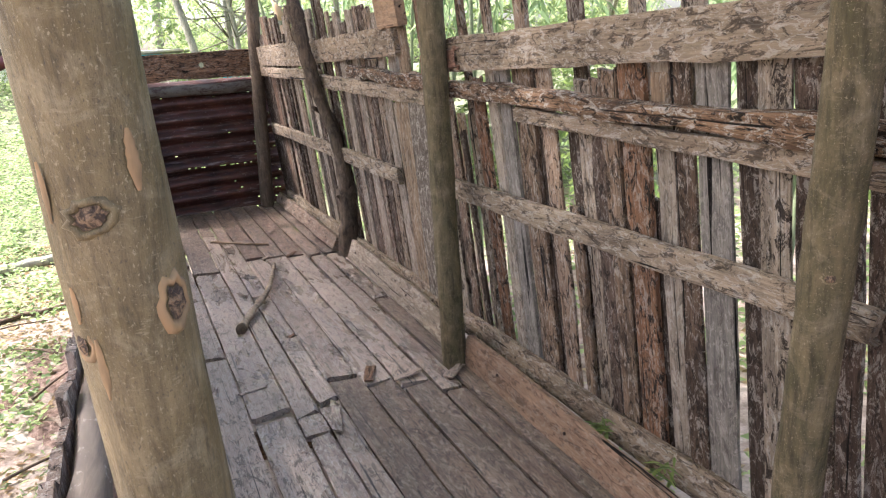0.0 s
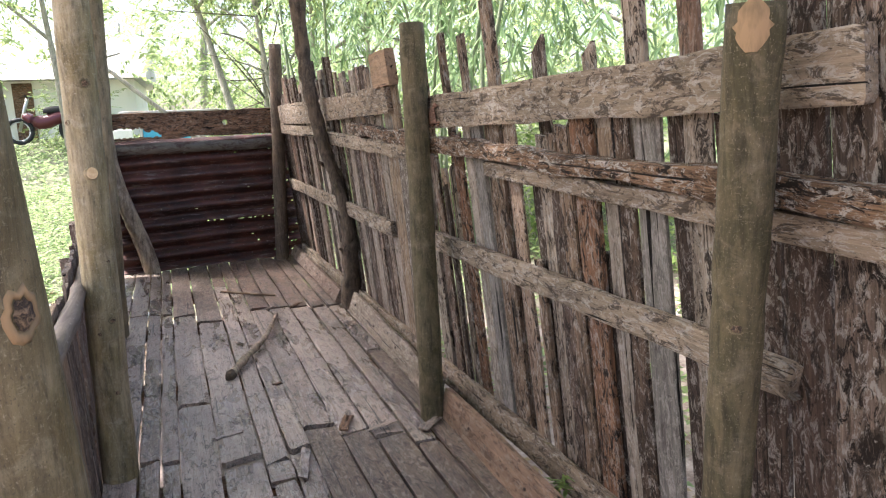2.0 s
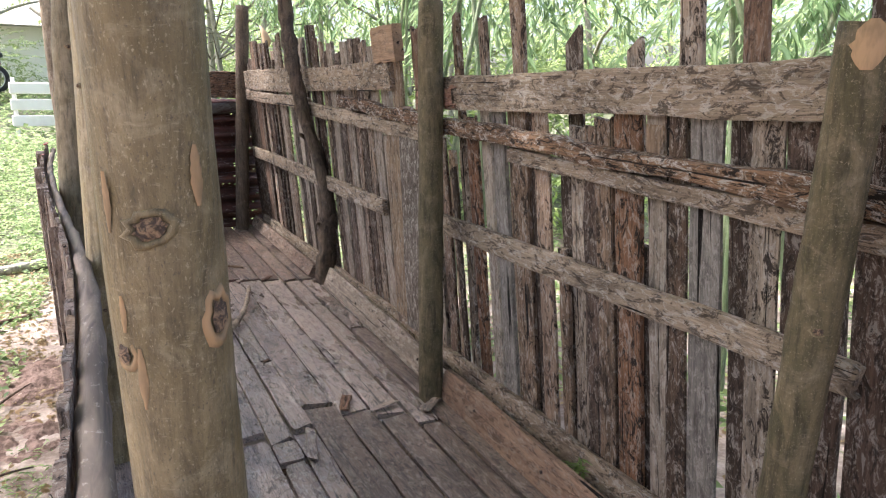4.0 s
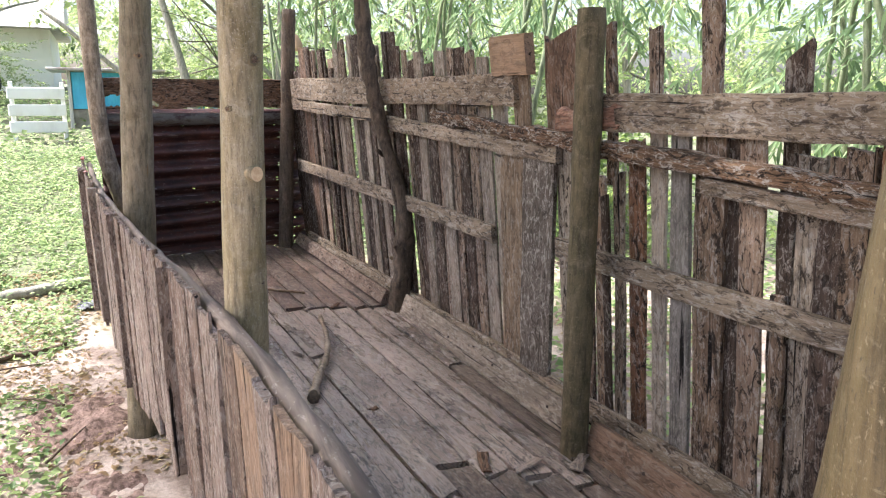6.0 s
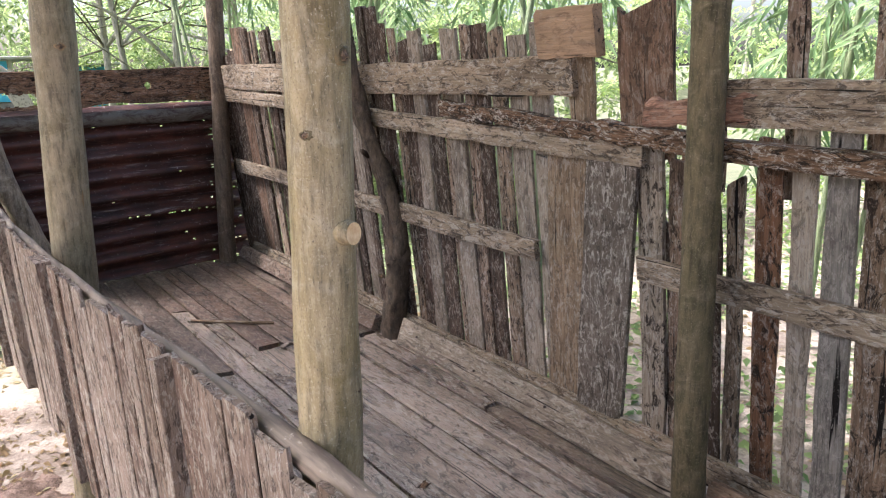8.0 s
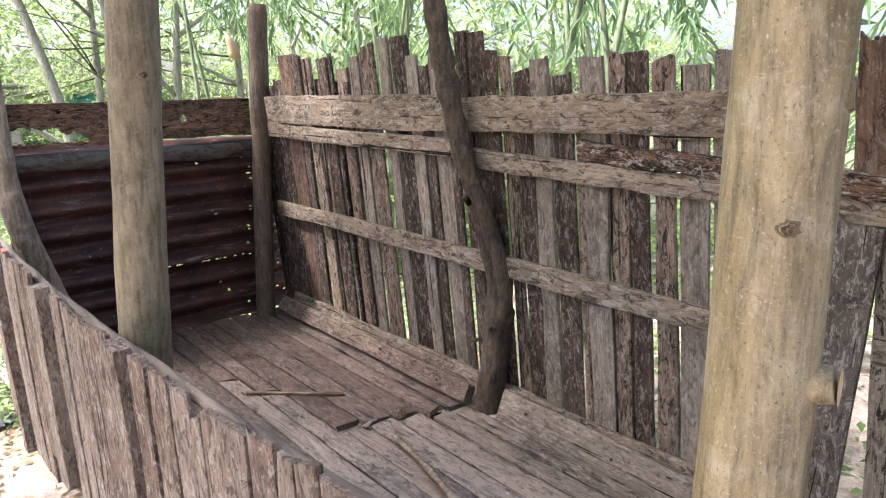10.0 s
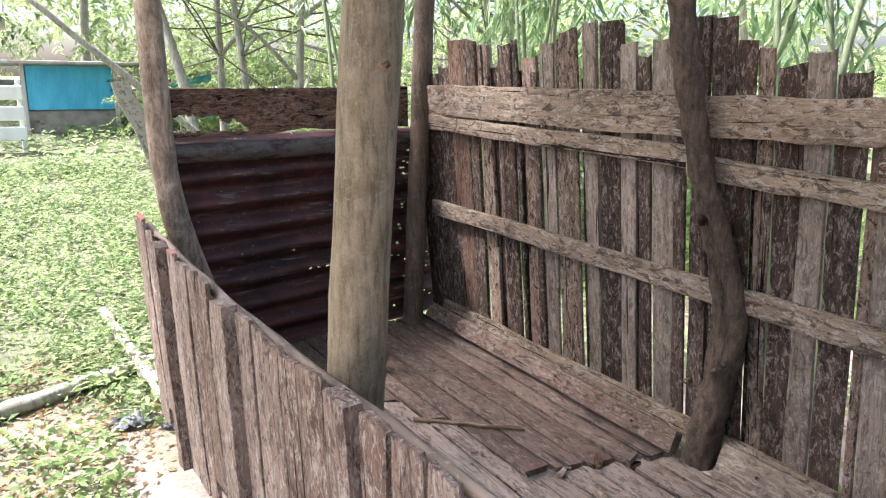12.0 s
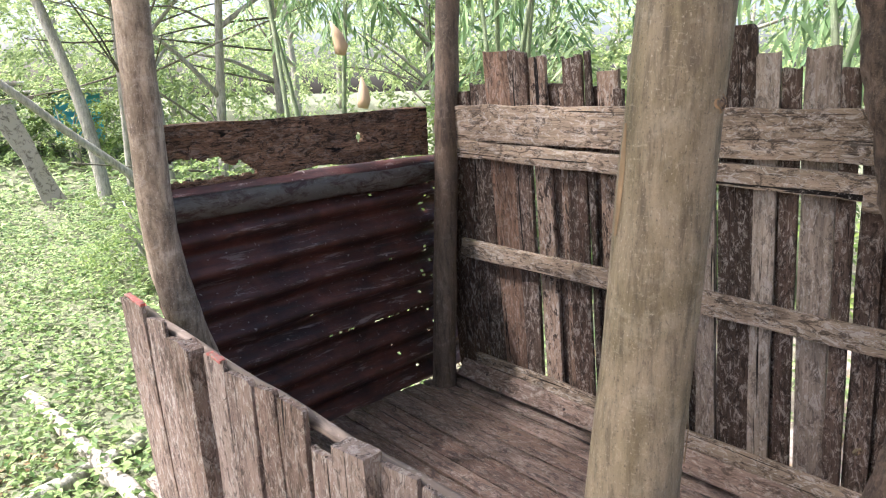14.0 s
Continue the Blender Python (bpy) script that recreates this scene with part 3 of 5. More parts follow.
for ci, cuts in enumerate(CUTS):
    ends = cuts + (6.08,)
    for s in range(len(cuts)):
        near = ends[s] < 0.5
        y0, y1 = ends[s] + (rnd.uniform(-0.03, 0.03) if near else 0.006), ends[s + 1] - 0.006
        gap = rnd.choice((0.004, 0.006, 0.009)) + (0.006 if ci in (3, 6, 11, 12, 13) else 0)
        c0, c1 = EDGES[ci] + gap / 2, EDGES[ci + 1] - gap / 2
        lift = rnd.uniform(0, 0.006) + (0.012 if s == 1 and ci in (6, 8) else 0)
        a = Vector((edge_x((c0 + c1) / 2, y0), y0, floor_z(y0) - 0.024 + lift))
        b = Vector((edge_x((c0 + c1) / 2, y1), y1, floor_z(y1) - 0.024 + rnd.uniform(0, 0.005)))
        # darker tint for near boards on the fence side, reddish beyond y 4.2
        board("plank", a, b - a, (rnd.uniform(-0.03, 0.03), 0, 1), (b - a).length, c1 - c0, 0.024, M["floor_dark" if near and ci > 8 else "floor_red" if y0 > 4.2 and ci > 4 else "floor"], floor, 100 + ci * 7 + s, n=12, ragged=0.035, wob=0.003)

# bearers under the floor
for y in (0.55, 1.3, 2.36, 3.4, 4.42, 5.2, 5.95):
    b0 = thing("floor_bearer", "dark timber bearer under the floor planks", "beam", "bearers under the floor")
    board("beam", (wall_x(y) + 0.06, y, floor_z(y) - 0.10), (1, 0, 0), (0, 0, 1), 1.25, 0.08, 0.075, M["dark_board"], b0, int(y * 10))

# ---- low wall ----
low = thing("low_fence", "waist-high brown plank fence with uneven slat tops", "fence")


def low_top(y):
    return float(np.interp(y, (0.0, 1.0, 2.3, 3.8, 4.66, 5.3, 5.95), (1.13, 1.145, 1.165, 1.19, 1.225, 1.265, 1.295)))


LOW_A = (0.42, 0.56, 0.68, 0.76, 0.87, 0.98, 1.10, 1.22, 1.33, 1.44, 1.54, 1.62, 1.71, 1.82, 1.96, 2.15, 2.33, 2.41, 2.54, 2.66, 2.80, 2.93)
LOW_B = (2.985, 3.11, 3.19, 3.26, 3.36, 3.55, 3.61, 3.72, 3.83, 3.94, 4.04, 4.11, 4.35, 4.45, 4.53, 4.63, 4.74, 4.87, 4.99, 5.09, 5.22, 5.34, 5.42, 5.58, 5.74, 5.93)
SIDES = LOW_A + LOW_B
THICK = (2.93, 3.94, 4.63, 5.34)
for i, (y, y1) in enumerate(zip(SIDES, SIDES[1:])):
    w, yc = y1 - y, (y + y1) / 2
    thick = 0.050 if y in THICK else rnd.uniform(0.012, 0.022)
    top = low_top(yc) + rnd.uniform(-0.020, 0.012) + (0.010 if thick > 0.04 else 0) - (0.05 if y in (2.33, 3.55, 4.74) else 0)
    z0 = floor_z(yc) - 0.03 + rnd.uniform(-0.12, 0.04)
    lean = 0.16 * max(0, yc - 5.0) + rnd.uniform(-0.010, 0.010)
    up = Vector((-0.03, lean, 1))
    side = Vector((-1, (low_x(yc + 0.05) - low_x(yc - 0.05)) * 10, -0.03))
    last = i == len(SIDES) - 2
    wd = "low_new" if y in (1.62, 1.71, 1.96) else "low_dark" if y in (0.76, 2.15, 3.11, 4.04, 4.87, 5.42) else "low"
    board("slat", (low_x(yc) + 0.03 * (top - z0), yc - lean * (top - z0) * 0.8, z0), up, side, (top - z0) * up.length, w - rnd.choice((0.005, 0.008, 0.014)), thick, M[wd], low, 300 + i, "slat with a red-painted end" if last else "", ragged=0.016, wob=0.005, warp=rnd.uniform(-0.006, 0.006))
    if last or y == 5.22:
        board("painted_end", Vector((low_x(yc) - thick / 2, yc - w / 2 + 0.012, top - 0.004)), Vector((0.02, 1, 0.02)), (0, 0, 1), w - 0.03, thick + 0.003, 0.008, M["red"], low, 9)
pts = [(low_x(y) + 0.032, y, low_top(y) - 0.045 - 0.004 * min(max(y - 2.6, 0), 1)) for y in (0.42, 1.0, 1.6, 2.2, 2.9, 3.5, 4.5, 5.2, 5.9)]
tube("top_pole", smooth_line(pts, 60), [0.027 - 0.010 * min(max((i - 22) / 12, 0), 1) + 0.002 * math.sin(i * 1.3) for i in range(60)], M["pole"], low, 12, 0.25, "smooth grey round pole along the top")
pts = [(low_x(y) + 0.055, y, floor_z(y) - 0.07) for y in (0.42, 1.5, 2.5, 3.5, 4.5, 5.2, 5.9)]
tube("bottom_pole", smooth_line(pts, 30), [0.028] * 30, M["bark_brown"], low, 10, 0.1)

# ---- end wall ----
endw = thing("corrugated_fence", "dark rusty corrugated iron end wall below a brown board", "fence")


def ep(x, z, d=0.0):
    return Vector((x, 6.01 + 0.15 * x + d, z))


def corrugated():
    verts, faces, nx, nz = [], [], 102, 110
    hole = random.Random(3)
    z_low, z_top = floor_z(6.1) - 0.004, 1.615
    for j in range(nz + 1):
        for i in range(nx + 1):
            x = -0.50 + 1.67 * i / nx
            z = z_low + j * (z_top - z_low) / nz
            if j == 0:
                z += 0.02 * noise.noise((x * 5, 2, 0)) + 0.012 * noise.noise((x * 17, 5, 0))
            wave = 0.026 * math.cos(2 * math.pi * (z - 0.02 * x) / 0.125)
            dent = 0.012 * noise.noise((x * 2.2, z * 2.2, 5))
            verts.append(ep(x, z + 0.006 * noise.noise((x * 3, z * 3, 9)), wave + dent))
    for j in range(nz):
        for i in range(nx):
            along_seam = j == 38 and 40 < i < 76 and hole.random() < 0.4
            pin = hole.random() < (0.03 if 72 < i < 90 else 0.0014)
            if along_seam or pin:
                continue
            a = j * (nx + 1) + i
            faces.append((a, a + 1, a + nx + 2, a + nx + 1))
    sheet = mesh_ob("corrugated_sheet", verts, faces, M["iron"], endw, "rusted iron sheet with pinholes", True)
    sol = sheet.modifiers.new("thick", "SOLIDIFY")
    sol.thickness = 0.0015
    # a lapped strip of greyer iron along the top ridge
    verts, faces, mx, mz = [], [], 60, 8
    for j in range(mz + 1):
        for i in range(mx + 1):
            x, v = -0.46 + 1.42 * i / mx, j / mz
            z = 1.50 + 0.085 * v + 0.010 * noise.noise((x * 3, 4, 0))
            verts.append(ep(x, z, -0.032 - 0.016 * math.sin(math.pi * v) + 0.008 * noise.noise((x * 2.2, z * 2.2, 5))))
    for j in range(mz):
        for i in range(mx):
            a = j * (mx + 1) + i
            faces.append((a, a + 1, a + mx + 2, a + mx + 1))
    lap = mesh_ob("ridge_strip", verts, faces, M["iron_grey"], endw, "greyer iron strip along the top ridge", True)
    sol = lap.modifiers.new("thick", "SOLIDIFY")
    sol.thickness = 0.0015


corrugated()


def end_board():
    """Top board: a rotted bite at the left end of its lower edge, a small hole, a ragged lower edge."""
    r, n, rows = random.Random(5), 150, 34
    verts, faces, cells = [], [], []
    for j in range(rows + 1):
        for i in range(n + 1):
            x = -0.47 + 1.25 * i / n
            top = 1.815 + 0.012 * (x + 0.4) + 0.002 * noise.noise((x * 6, 0, 0))
            low = 1.612 + 0.010 * noise.noise((x * 4, 1, 0)) + 0.004 * noise.noise((x * 20, 2, 0)) - 0.01 * x + 0.018 * min(max((x - 0.02) / 0.15, 0), 1)
            verts.append(ep(x, low + (top - low) * j / rows, -0.028 + 0.004 * noise.noise((x * 3, j * 0.3, 1))))
    for j in range(rows):
        for i in range(n):
            x = -0.47 + 1.25 * (i + 0.5) / n
            v = (j + 0.5) / rows
            rag = 0.10 * noise.noise((x * 22, v * 3, 3)) + 0.05 * noise.noise((x * 60, v * 8, 4))
            bite = -0.47 < x < -0.10 and 0.10 + rag * 0.6 < v < 0.45 + rag - 0.25 * ((x + 0.38) / 0.28) ** 2
            hole = ((x - 0.385) / 0.022) ** 2 + ((v - 0.52) / 0.11) ** 2 < 1 + rag * 3
            if bite or hole:
                continue
            a = j * (n + 1) + i
            faces.append((a, a + 1, a + n + 2, a + n + 1))
    ob = mesh_ob("board", verts, faces, M["dark_board"], endw, "dark brown top board with a rotted gap")
    sol = ob.modifiers.new("thick", "SOLIDIFY")
    sol.thickness = 0.022


end_board()

# ---- posts and living trunks ----
def post(name, line, radii, mat, label, category="post", n=26, bumps=0.10, group=""):
    t = thing(name, label, category, group)
    c = smooth_line(line, n)
    rr = [radii[0] + (radii[1] - radii[0]) * i / (n - 1) for i in range(n)]
    tube("trunk" if name == "tree" else "pole", c, rr, M[mat], t, 20, bumps)
    return t


def straight(x, y, ax, ay, z0, z1, n=5):
    return [(x + ax * (z - 1), y + ay * (z - 1), z) for z in [z0 + (z1 - z0) * i / (n - 1) for i in range(n)]]


AX = dict(T1=(-0.03, 0.85, -0.033, -0.10), T2=(-0.169, 2.468, 0.023, -0.016), T3=(-0.357, 4.21, 0.049, -0.048), R=(1.10, 0.935, -0.045, -0.10), P=(0.985, 2.535, 0.0, 0.017))
T1 = post("tree", straight(*AX["T1"], -0.05, 3.4), (0.068, 0.050), "bark_olive", "smooth olive-tan living trunk with knots and scars", "tree")
T2 = post("tree", straight(*AX["T2"], -0.05, 3.4), (0.060, 0.049), "bark", "pale smooth living trunk with a sawn branch stub", "tree")
T3 = post("tree", straight(*AX["T3"], -0.02, 3.4), (0.075, 0.062), "bark_dun", "smooth greyish-tan living trunk inside the low fence", "tree")
T4 = post("tree", [(-0.24, 5.93, 0.1), (-0.27, 5.92, 0.5), (-0.32, 5.91, 0.78), (-0.385, 5.91, 1.0), (-0.445, 5.90, 1.22), (-0.485, 5.90, 1.45), (-0.50, 5.88, 1.8), (-0.51, 5.85, 2.3), (-0.54, 5.8, 3.4)], (0.064, 0.050), "bark_ash", "curved brown living trunk at the pen corner", "tree", n=40)
CP = post("corner_post", straight(0.765, 5.99, 0.046, 0.0, 0.3, 2.33), (0.055, 0.050), "bark_brown", "dark round timber corner post", "post")
PP = post("fence_post", straight(*AX["P"], 0.2, 1.99), (0.050, 0.047), "bark_moss", "round mottled green-brown fence post", "post")
RP = post("fence_post", straight(*AX["R"], 0.2, 1.775), (0.046, 0.046), "bark_moss", "leaning moss-green round fence post with peeled top", "post")
FK = thing("forked_post", "crooked brown forked post against the fence", "post")
line = smooth_line([(0.990, 4.252, 0.3), (0.992, 4.248, 0.52), (1.005, 4.215, 0.78), (0.998, 4.185, 1.02), (0.962, 4.222, 1.29), (0.90, 4.250, 1.5), (0.856, 4.275, 1.73), (0.832, 4.312, 1.95), (0.815, 4.35, 2.3), (0.81, 4.36, 3.2)], 80)
tube("pole", line, [0.058 - 0.022 * min(max((i - 22) / 12, 0), 1) + 0.006 * min(max((i - 45) / 8, 0), 1) + 0.005 * math.sin(i * 0.9) * math.sin(i * 0.37) for i in range(80)], M["bark_rugged"], FK, 20, 0.26)
limb = smooth_line([(0.99, 4.19, 0.88), (0.99, 4.14, 1.05), (0.955, 4.172, 1.27), (0.885, 4.215, 1.50), (0.852, 4.262, 1.66)], 30)
tube("limb", limb, [0.036 - 0.0003 * i for i in range(30)], M["bark_rugged"], FK, 14, 0.3)
for a, b, r0 in (((0.90, 4.25, 1.40), (0.85, 4.22, 1.43), 0.011), ((0.85, 4.29, 1.74), (0.81, 4.27, 1.775), 0.008), ((0.965, 4.20, 0.88), (0.93, 4.17, 0.90), 0.010)):
    tube("stub", [a, Vector(a).lerp(Vector(b), 0.7), b], [r0 * 1.3, r0, r0 * 0.7], M["bark_rugged"], FK, 10, 0.2)


def on_trunk(ax, z, deg, r):
    """Place and outward direction on a trunk's skin."""
    out = Vector((math.cos(radians(deg)), math.sin(radians(deg)), 0))
    return Vector((ax[0] + ax[2] * (z - 1), ax[1] + ax[3] * (z - 1), z)) + out * r, out


def knot(parent, ax, z, deg, r, size, tall=1.0, core="knot", rim="bark_olive", label=""):
    """A raised bark ring round a sunken dark core."""
    p, out = on_trunk(ax, z, deg, r)
    side, up = Vector((0, 0, 1)).cross(out), Vector((0, 0, 1))
    verts, faces, seg, ring = [], [], 18, 6
    rr = random.Random(int(z * 1000 + deg))
    wob = [rr.uniform(0.8, 1.2) for _ in range(seg)]
    for i in range(seg):
        a = 2 * math.pi * i / seg
        for j in range(ring):
            b = math.pi * j / (ring - 1)
            rad = size * wob[i] * (0.62 + 0.38 * (1 - math.cos(b)) / 2 * 1.6)
            h = size * 0.45 * math.sin(b) - 0.005
            verts.append(p + side * math.cos(a) * rad + up * math.sin(a) * rad * tall + out * (h - (rad * math.cos(a)) ** 2 * 0.5 / r))
    for i in range(seg):
        for j in range(ring - 1):
            k2 = (i + 1) % seg
            faces.append((i * ring + j, k2 * ring + j, k2 * ring + j + 1, i * ring + j + 1))
    mesh_ob("knot", verts, faces, M[rim], parent, label, True)
    cv = [p + side * math.cos(2 * math.pi * i / seg) * size * 0.66 * wob[i] + up * math.sin(2 * math.pi * i / seg) * size * 0.66 * wob[i] * tall + out * 0.002 for i in range(seg)] + [p + out * 0.006]
    mesh_ob("knot_core", cv, [(i, (i + 1) % seg, seg) for i in range(seg)], M[core], parent)


def scar(parent, ax, z, deg, r, w, h):
    """A shallow peeled strip that follows the trunk's curve."""
    verts, faces, n, m = [], [], 10, 5
    rr = random.Random(int(z * 500 + deg))
    for i in range(n + 1):
        v = i / n
        half = w * (math.sin(math.pi * min(max(v, 0.04), 0.96)) ** 0.6) * rr.uniform(0.75, 1.1) / r
        for j in range(m):
            q, out = on_trunk(ax, z + h * (v - 0.5), deg + math.degrees(half) * (j / (m - 1) - 0.5), r + 0.0015 + 0.0015 * (j in (1, 2, 3)))
            verts.append(q)
    for i in range(n):
        for j in range(m - 1):
            a = i * m + j
            faces.append((a, a + 1, a + m + 1, a + m))
    mesh_ob("scar", verts, faces, M["scar"], parent, "peeled orange-brown scar", True)


knot(T1, AX["T1"], 1.52, -104, 0.058, 0.024, 0.72)
knot(T1, AX["T1"], 1.385, -150, 0.059, 0.016, 1.0, rim="scar", label="orange-rimmed branch scar")
knot(T1, AX["T1"], 1.42, -42, 0.058, 0.021, 1.25, rim="scar", label="torn branch scar")
for z, d, w, h in ((1.545, -146, 0.011, 0.06), (1.43, -143, 0.010, 0.04), (1.57, -58, 0.014, 0.06), (1.36, -128, 0.012, 0.07)):
    scar(T1, AX["T1"], z, d, 0.0592, w, h)
p, out = on_trunk(AX["T2"], 1.51, -74, 0.045)
tube("branch_stub", [p, p + out * 0.012, p + out * 0.024 + Vector((0, 0, 0.002))], [0.024, 0.020, 0.019], M["bark"], T2, 16)
q = p + out * 0.0285
sd = Vector((0, 0, 1)).cross(out)
cv = [q + (sd * math.cos(2 * math.pi * i / 16) + Vector((0, 0, 1.15)) * math.sin(2 * math.pi * i / 16)) * 0.0165 for i in range(16)]
mesh_ob("cut_face", cv, [tuple(range(16))], M["cut"], T2, "pale sawn face")
for z, d, sz in ((1.79, -66, 0.016), (1.67, -140, 0.010), (1.22, -52, 0.010), (1.02, -56, 0.014), (0.77, -65, 0.012), (0.98, -100, 0.009)):
    knot(T2, AX["T2"], z, d, 0.0545, sz, 0.8)
knot(T3, AX["T3"], 1.875, -84, 0.067, 0.016, 0.7, rim="scar")
scar(T3, AX["T3"], 1.77, 150, 0.068, 0.020, 0.16)
scar(T3, AX["T3"], 1.36, -59, 0.070, 0.008, 0.06)
knot(RP, AX["R"], 1.23, -131, 0.0455, 0.014, 0.8)
scar(RP, AX["R"], 1.735, -135, 0.0465, 0.06, 0.08)
knot(FK, (0.99, 4.33, -0.04, -0.20), 0.80, -110, 0.060, 0.014, 0.7)

# ---- plants ----
def leaf_mesh(name, centres, dirs, lengths, widths, r, droop=0.25):
    """Many separate pointed leaves, each a folded diamond of two triangles."""
    c, d = np.asarray(centres, float), np.asarray(dirs, float)
    d /= np.linalg.norm(d, axis=1)[:, None] + 1e-9
    n = len(c)
    rs = np.random.RandomState(r)
    any_v = rs.normal(size=(n, 3)) * (0.5, 0.5, 0.25) + (0, 0, 1)
    side = np.cross(d, any_v)
    side /= np.linalg.norm(side, axis=1)[:, None] + 1e-9
    L, W = np.asarray(lengths)[:, None], np.asarray(widths)[:, None]
    mid = c + d * L * 0.45
    tip = c + d * L
    tip[:, 2] -= (L[:, 0] * droop)
    v = np.stack([c, mid + side * W / 2, tip, mid - side * W / 2], 1).reshape(-1, 3)
    me = bpy.data.meshes.new(name)
    me.vertices.add(n * 4)
    me.vertices.foreach_set("co", v.ravel())
    me.loops.add(n * 6)
    base = np.arange(n)[:, None] * 4
    idx = np.concatenate([base + (0, 1, 2), base + (0, 2, 3)], 1).ravel()
    me.loops.foreach_set("vertex_index", idx)
    me.polygons.add(n * 2)
    me.polygons.foreach_set("loop_start", np.arange(n * 2) * 3)
    me.update(calc_edges=True)
    me.validate()
    return me


def sprays(seed, count, radius, squash=0.7, per=34, spray=0.55, leaf=0.085, aspect=0.36, hang=0.15, start=0.25):
    """Leaf places on twigs that fan out through a loose, uneven crown."""
    rs = np.random.RandomState(seed)
    C, D, Ln = [], [], []
    for _ in range(count):
        dirv = rs.normal(size=3)
        dirv[2] *= squash
        dirv /= np.linalg.norm(dirv)
        base = dirv * radius * (start + (1 - start) * rs.rand() ** 0.6) * np.array((1, 1, squash))
        tw = rs.normal(size=3) * (1, 1, 0.35) + dirv * 0.8 + (0, 0, -hang)
        tw /= np.linalg.norm(tw)
        lat = np.cross(tw, (0, 0, 1.0))
        for k in range(per):
            u = k / per
            p = base + tw * spray * u + (0, 0, -hang * spray * u * u)
            sgn = 1 if k % 2 else -1
            C.append(p + rs.normal(size=3) * 0.012)
            D.append(tw * 0.55 + lat * sgn + rs.normal(size=3) * 0.3 + (0, 0, -hang))
            Ln.append(leaf * rs.uniform(0.7, 1.25))
    return np.array(C), np.array(D), np.array(Ln)


def crown_mesh(name, seed, mat, **kw):
    aspect = kw.pop("aspect", 0.36)
    C, D, Ln = sprays(seed, **kw)
    me = leaf_mesh(name, C, D, Ln, Ln * aspect, seed)
    me.materials.append(mat)
    return me


CROWN = [
    crown_mesh("crown", 1, M["leaf"], count=150, radius=1.9, leaf=0.11, spray=0.7, per=30),
    crown_mesh("crown", 2, M["leaf_far"], count=230, radius=2.3, leaf=0.105, spray=0.8, per=28, aspect=0.42),
    crown_mesh("crown", 3, M["leaf_far"], count=150, radius=1.6, leaf=0.075, spray=0.6, per=30, squash=0.9, aspect=0.42),
    crown_mesh("crown", 4, M["leaf"], count=150, radius=1.2, leaf=0.075, spray=0.5, per=28, squash=0.9, start=0.05, aspect=0.42),
]
BAMBOO = crown_mesh("foliage", 5, M["bamboo_leaf"], count=90, radius=1.25, leaf=0.21, spray=0.5, per=14, squash=1.1, hang=0.5, aspect=0.17, start=0.1)


def crown(parent, at, variant, scale, turn=0.0, squash=1.0):
    ob = new("crown", CROWN[variant])
    ob.parent = parent
    ob.location, ob.scale, ob.rotation_euler = at, (scale, scale, scale * squash), (0, 0, turn)
    return ob


# the four living trunks' unseen leafy heads, placed to meet above and shade the pen
for i, (tr, at) in enumerate(((T1, (0.0, 0.5)), (T2, (-0.1, 2.4)), (T3, (-0.1, 4.0)), (T4, (-0.4, 5.5)))):
    tube("limb", smooth_line([(at[0] - 0.08, at[1] + 0.05, 3.3), (at[0], at[1], 4.2), (at[0] + 0.1, at[1], 5.2)], 8), [0.055 - 0.005 * k for k in range(8)], M["bark"], tr, 10)
    for k, (dx, dy, dz, sc) in enumerate(((-1.5, 0.0, 5.0, 1.0), (-0.7, 0.3, 4.7, 0.85), (-2.5, 0.4, 5.6, 0.9))):
        e = (at[0] + dx, at[1] + dy, dz)
        tube("limb", smooth_line([(at[0], at[1], 3.9), (at[0] + dx * 0.5, at[1] + dy, 4.4), e], 7), [0.035 - 0.004 * q for q in range(7)], M["bark"], tr, 8)
        crown(tr, e, 0, sc, i * 1.3 + k * 2.1, 0.6)
# more unseen crowns on the first trunk, added to shade the near end
for e in ((-0.9, -0.6, 4.6), (-0.3, -1.3, 4.8), (-1.8, 1.5, 5.0), (-1.9, -0.2, 4.7)):
    tube("limb", smooth_line([(0.0, 0.5, 4.0), (e[0] * 0.5, 0.4 + e[1] * 0.4, 4.4), e], 7), [0.035 - 0.004 * q for q in range(7)], M["bark"], T1, 8)
    crown(T1, e, 0, 1.0, e[0] * 3, 0.6)


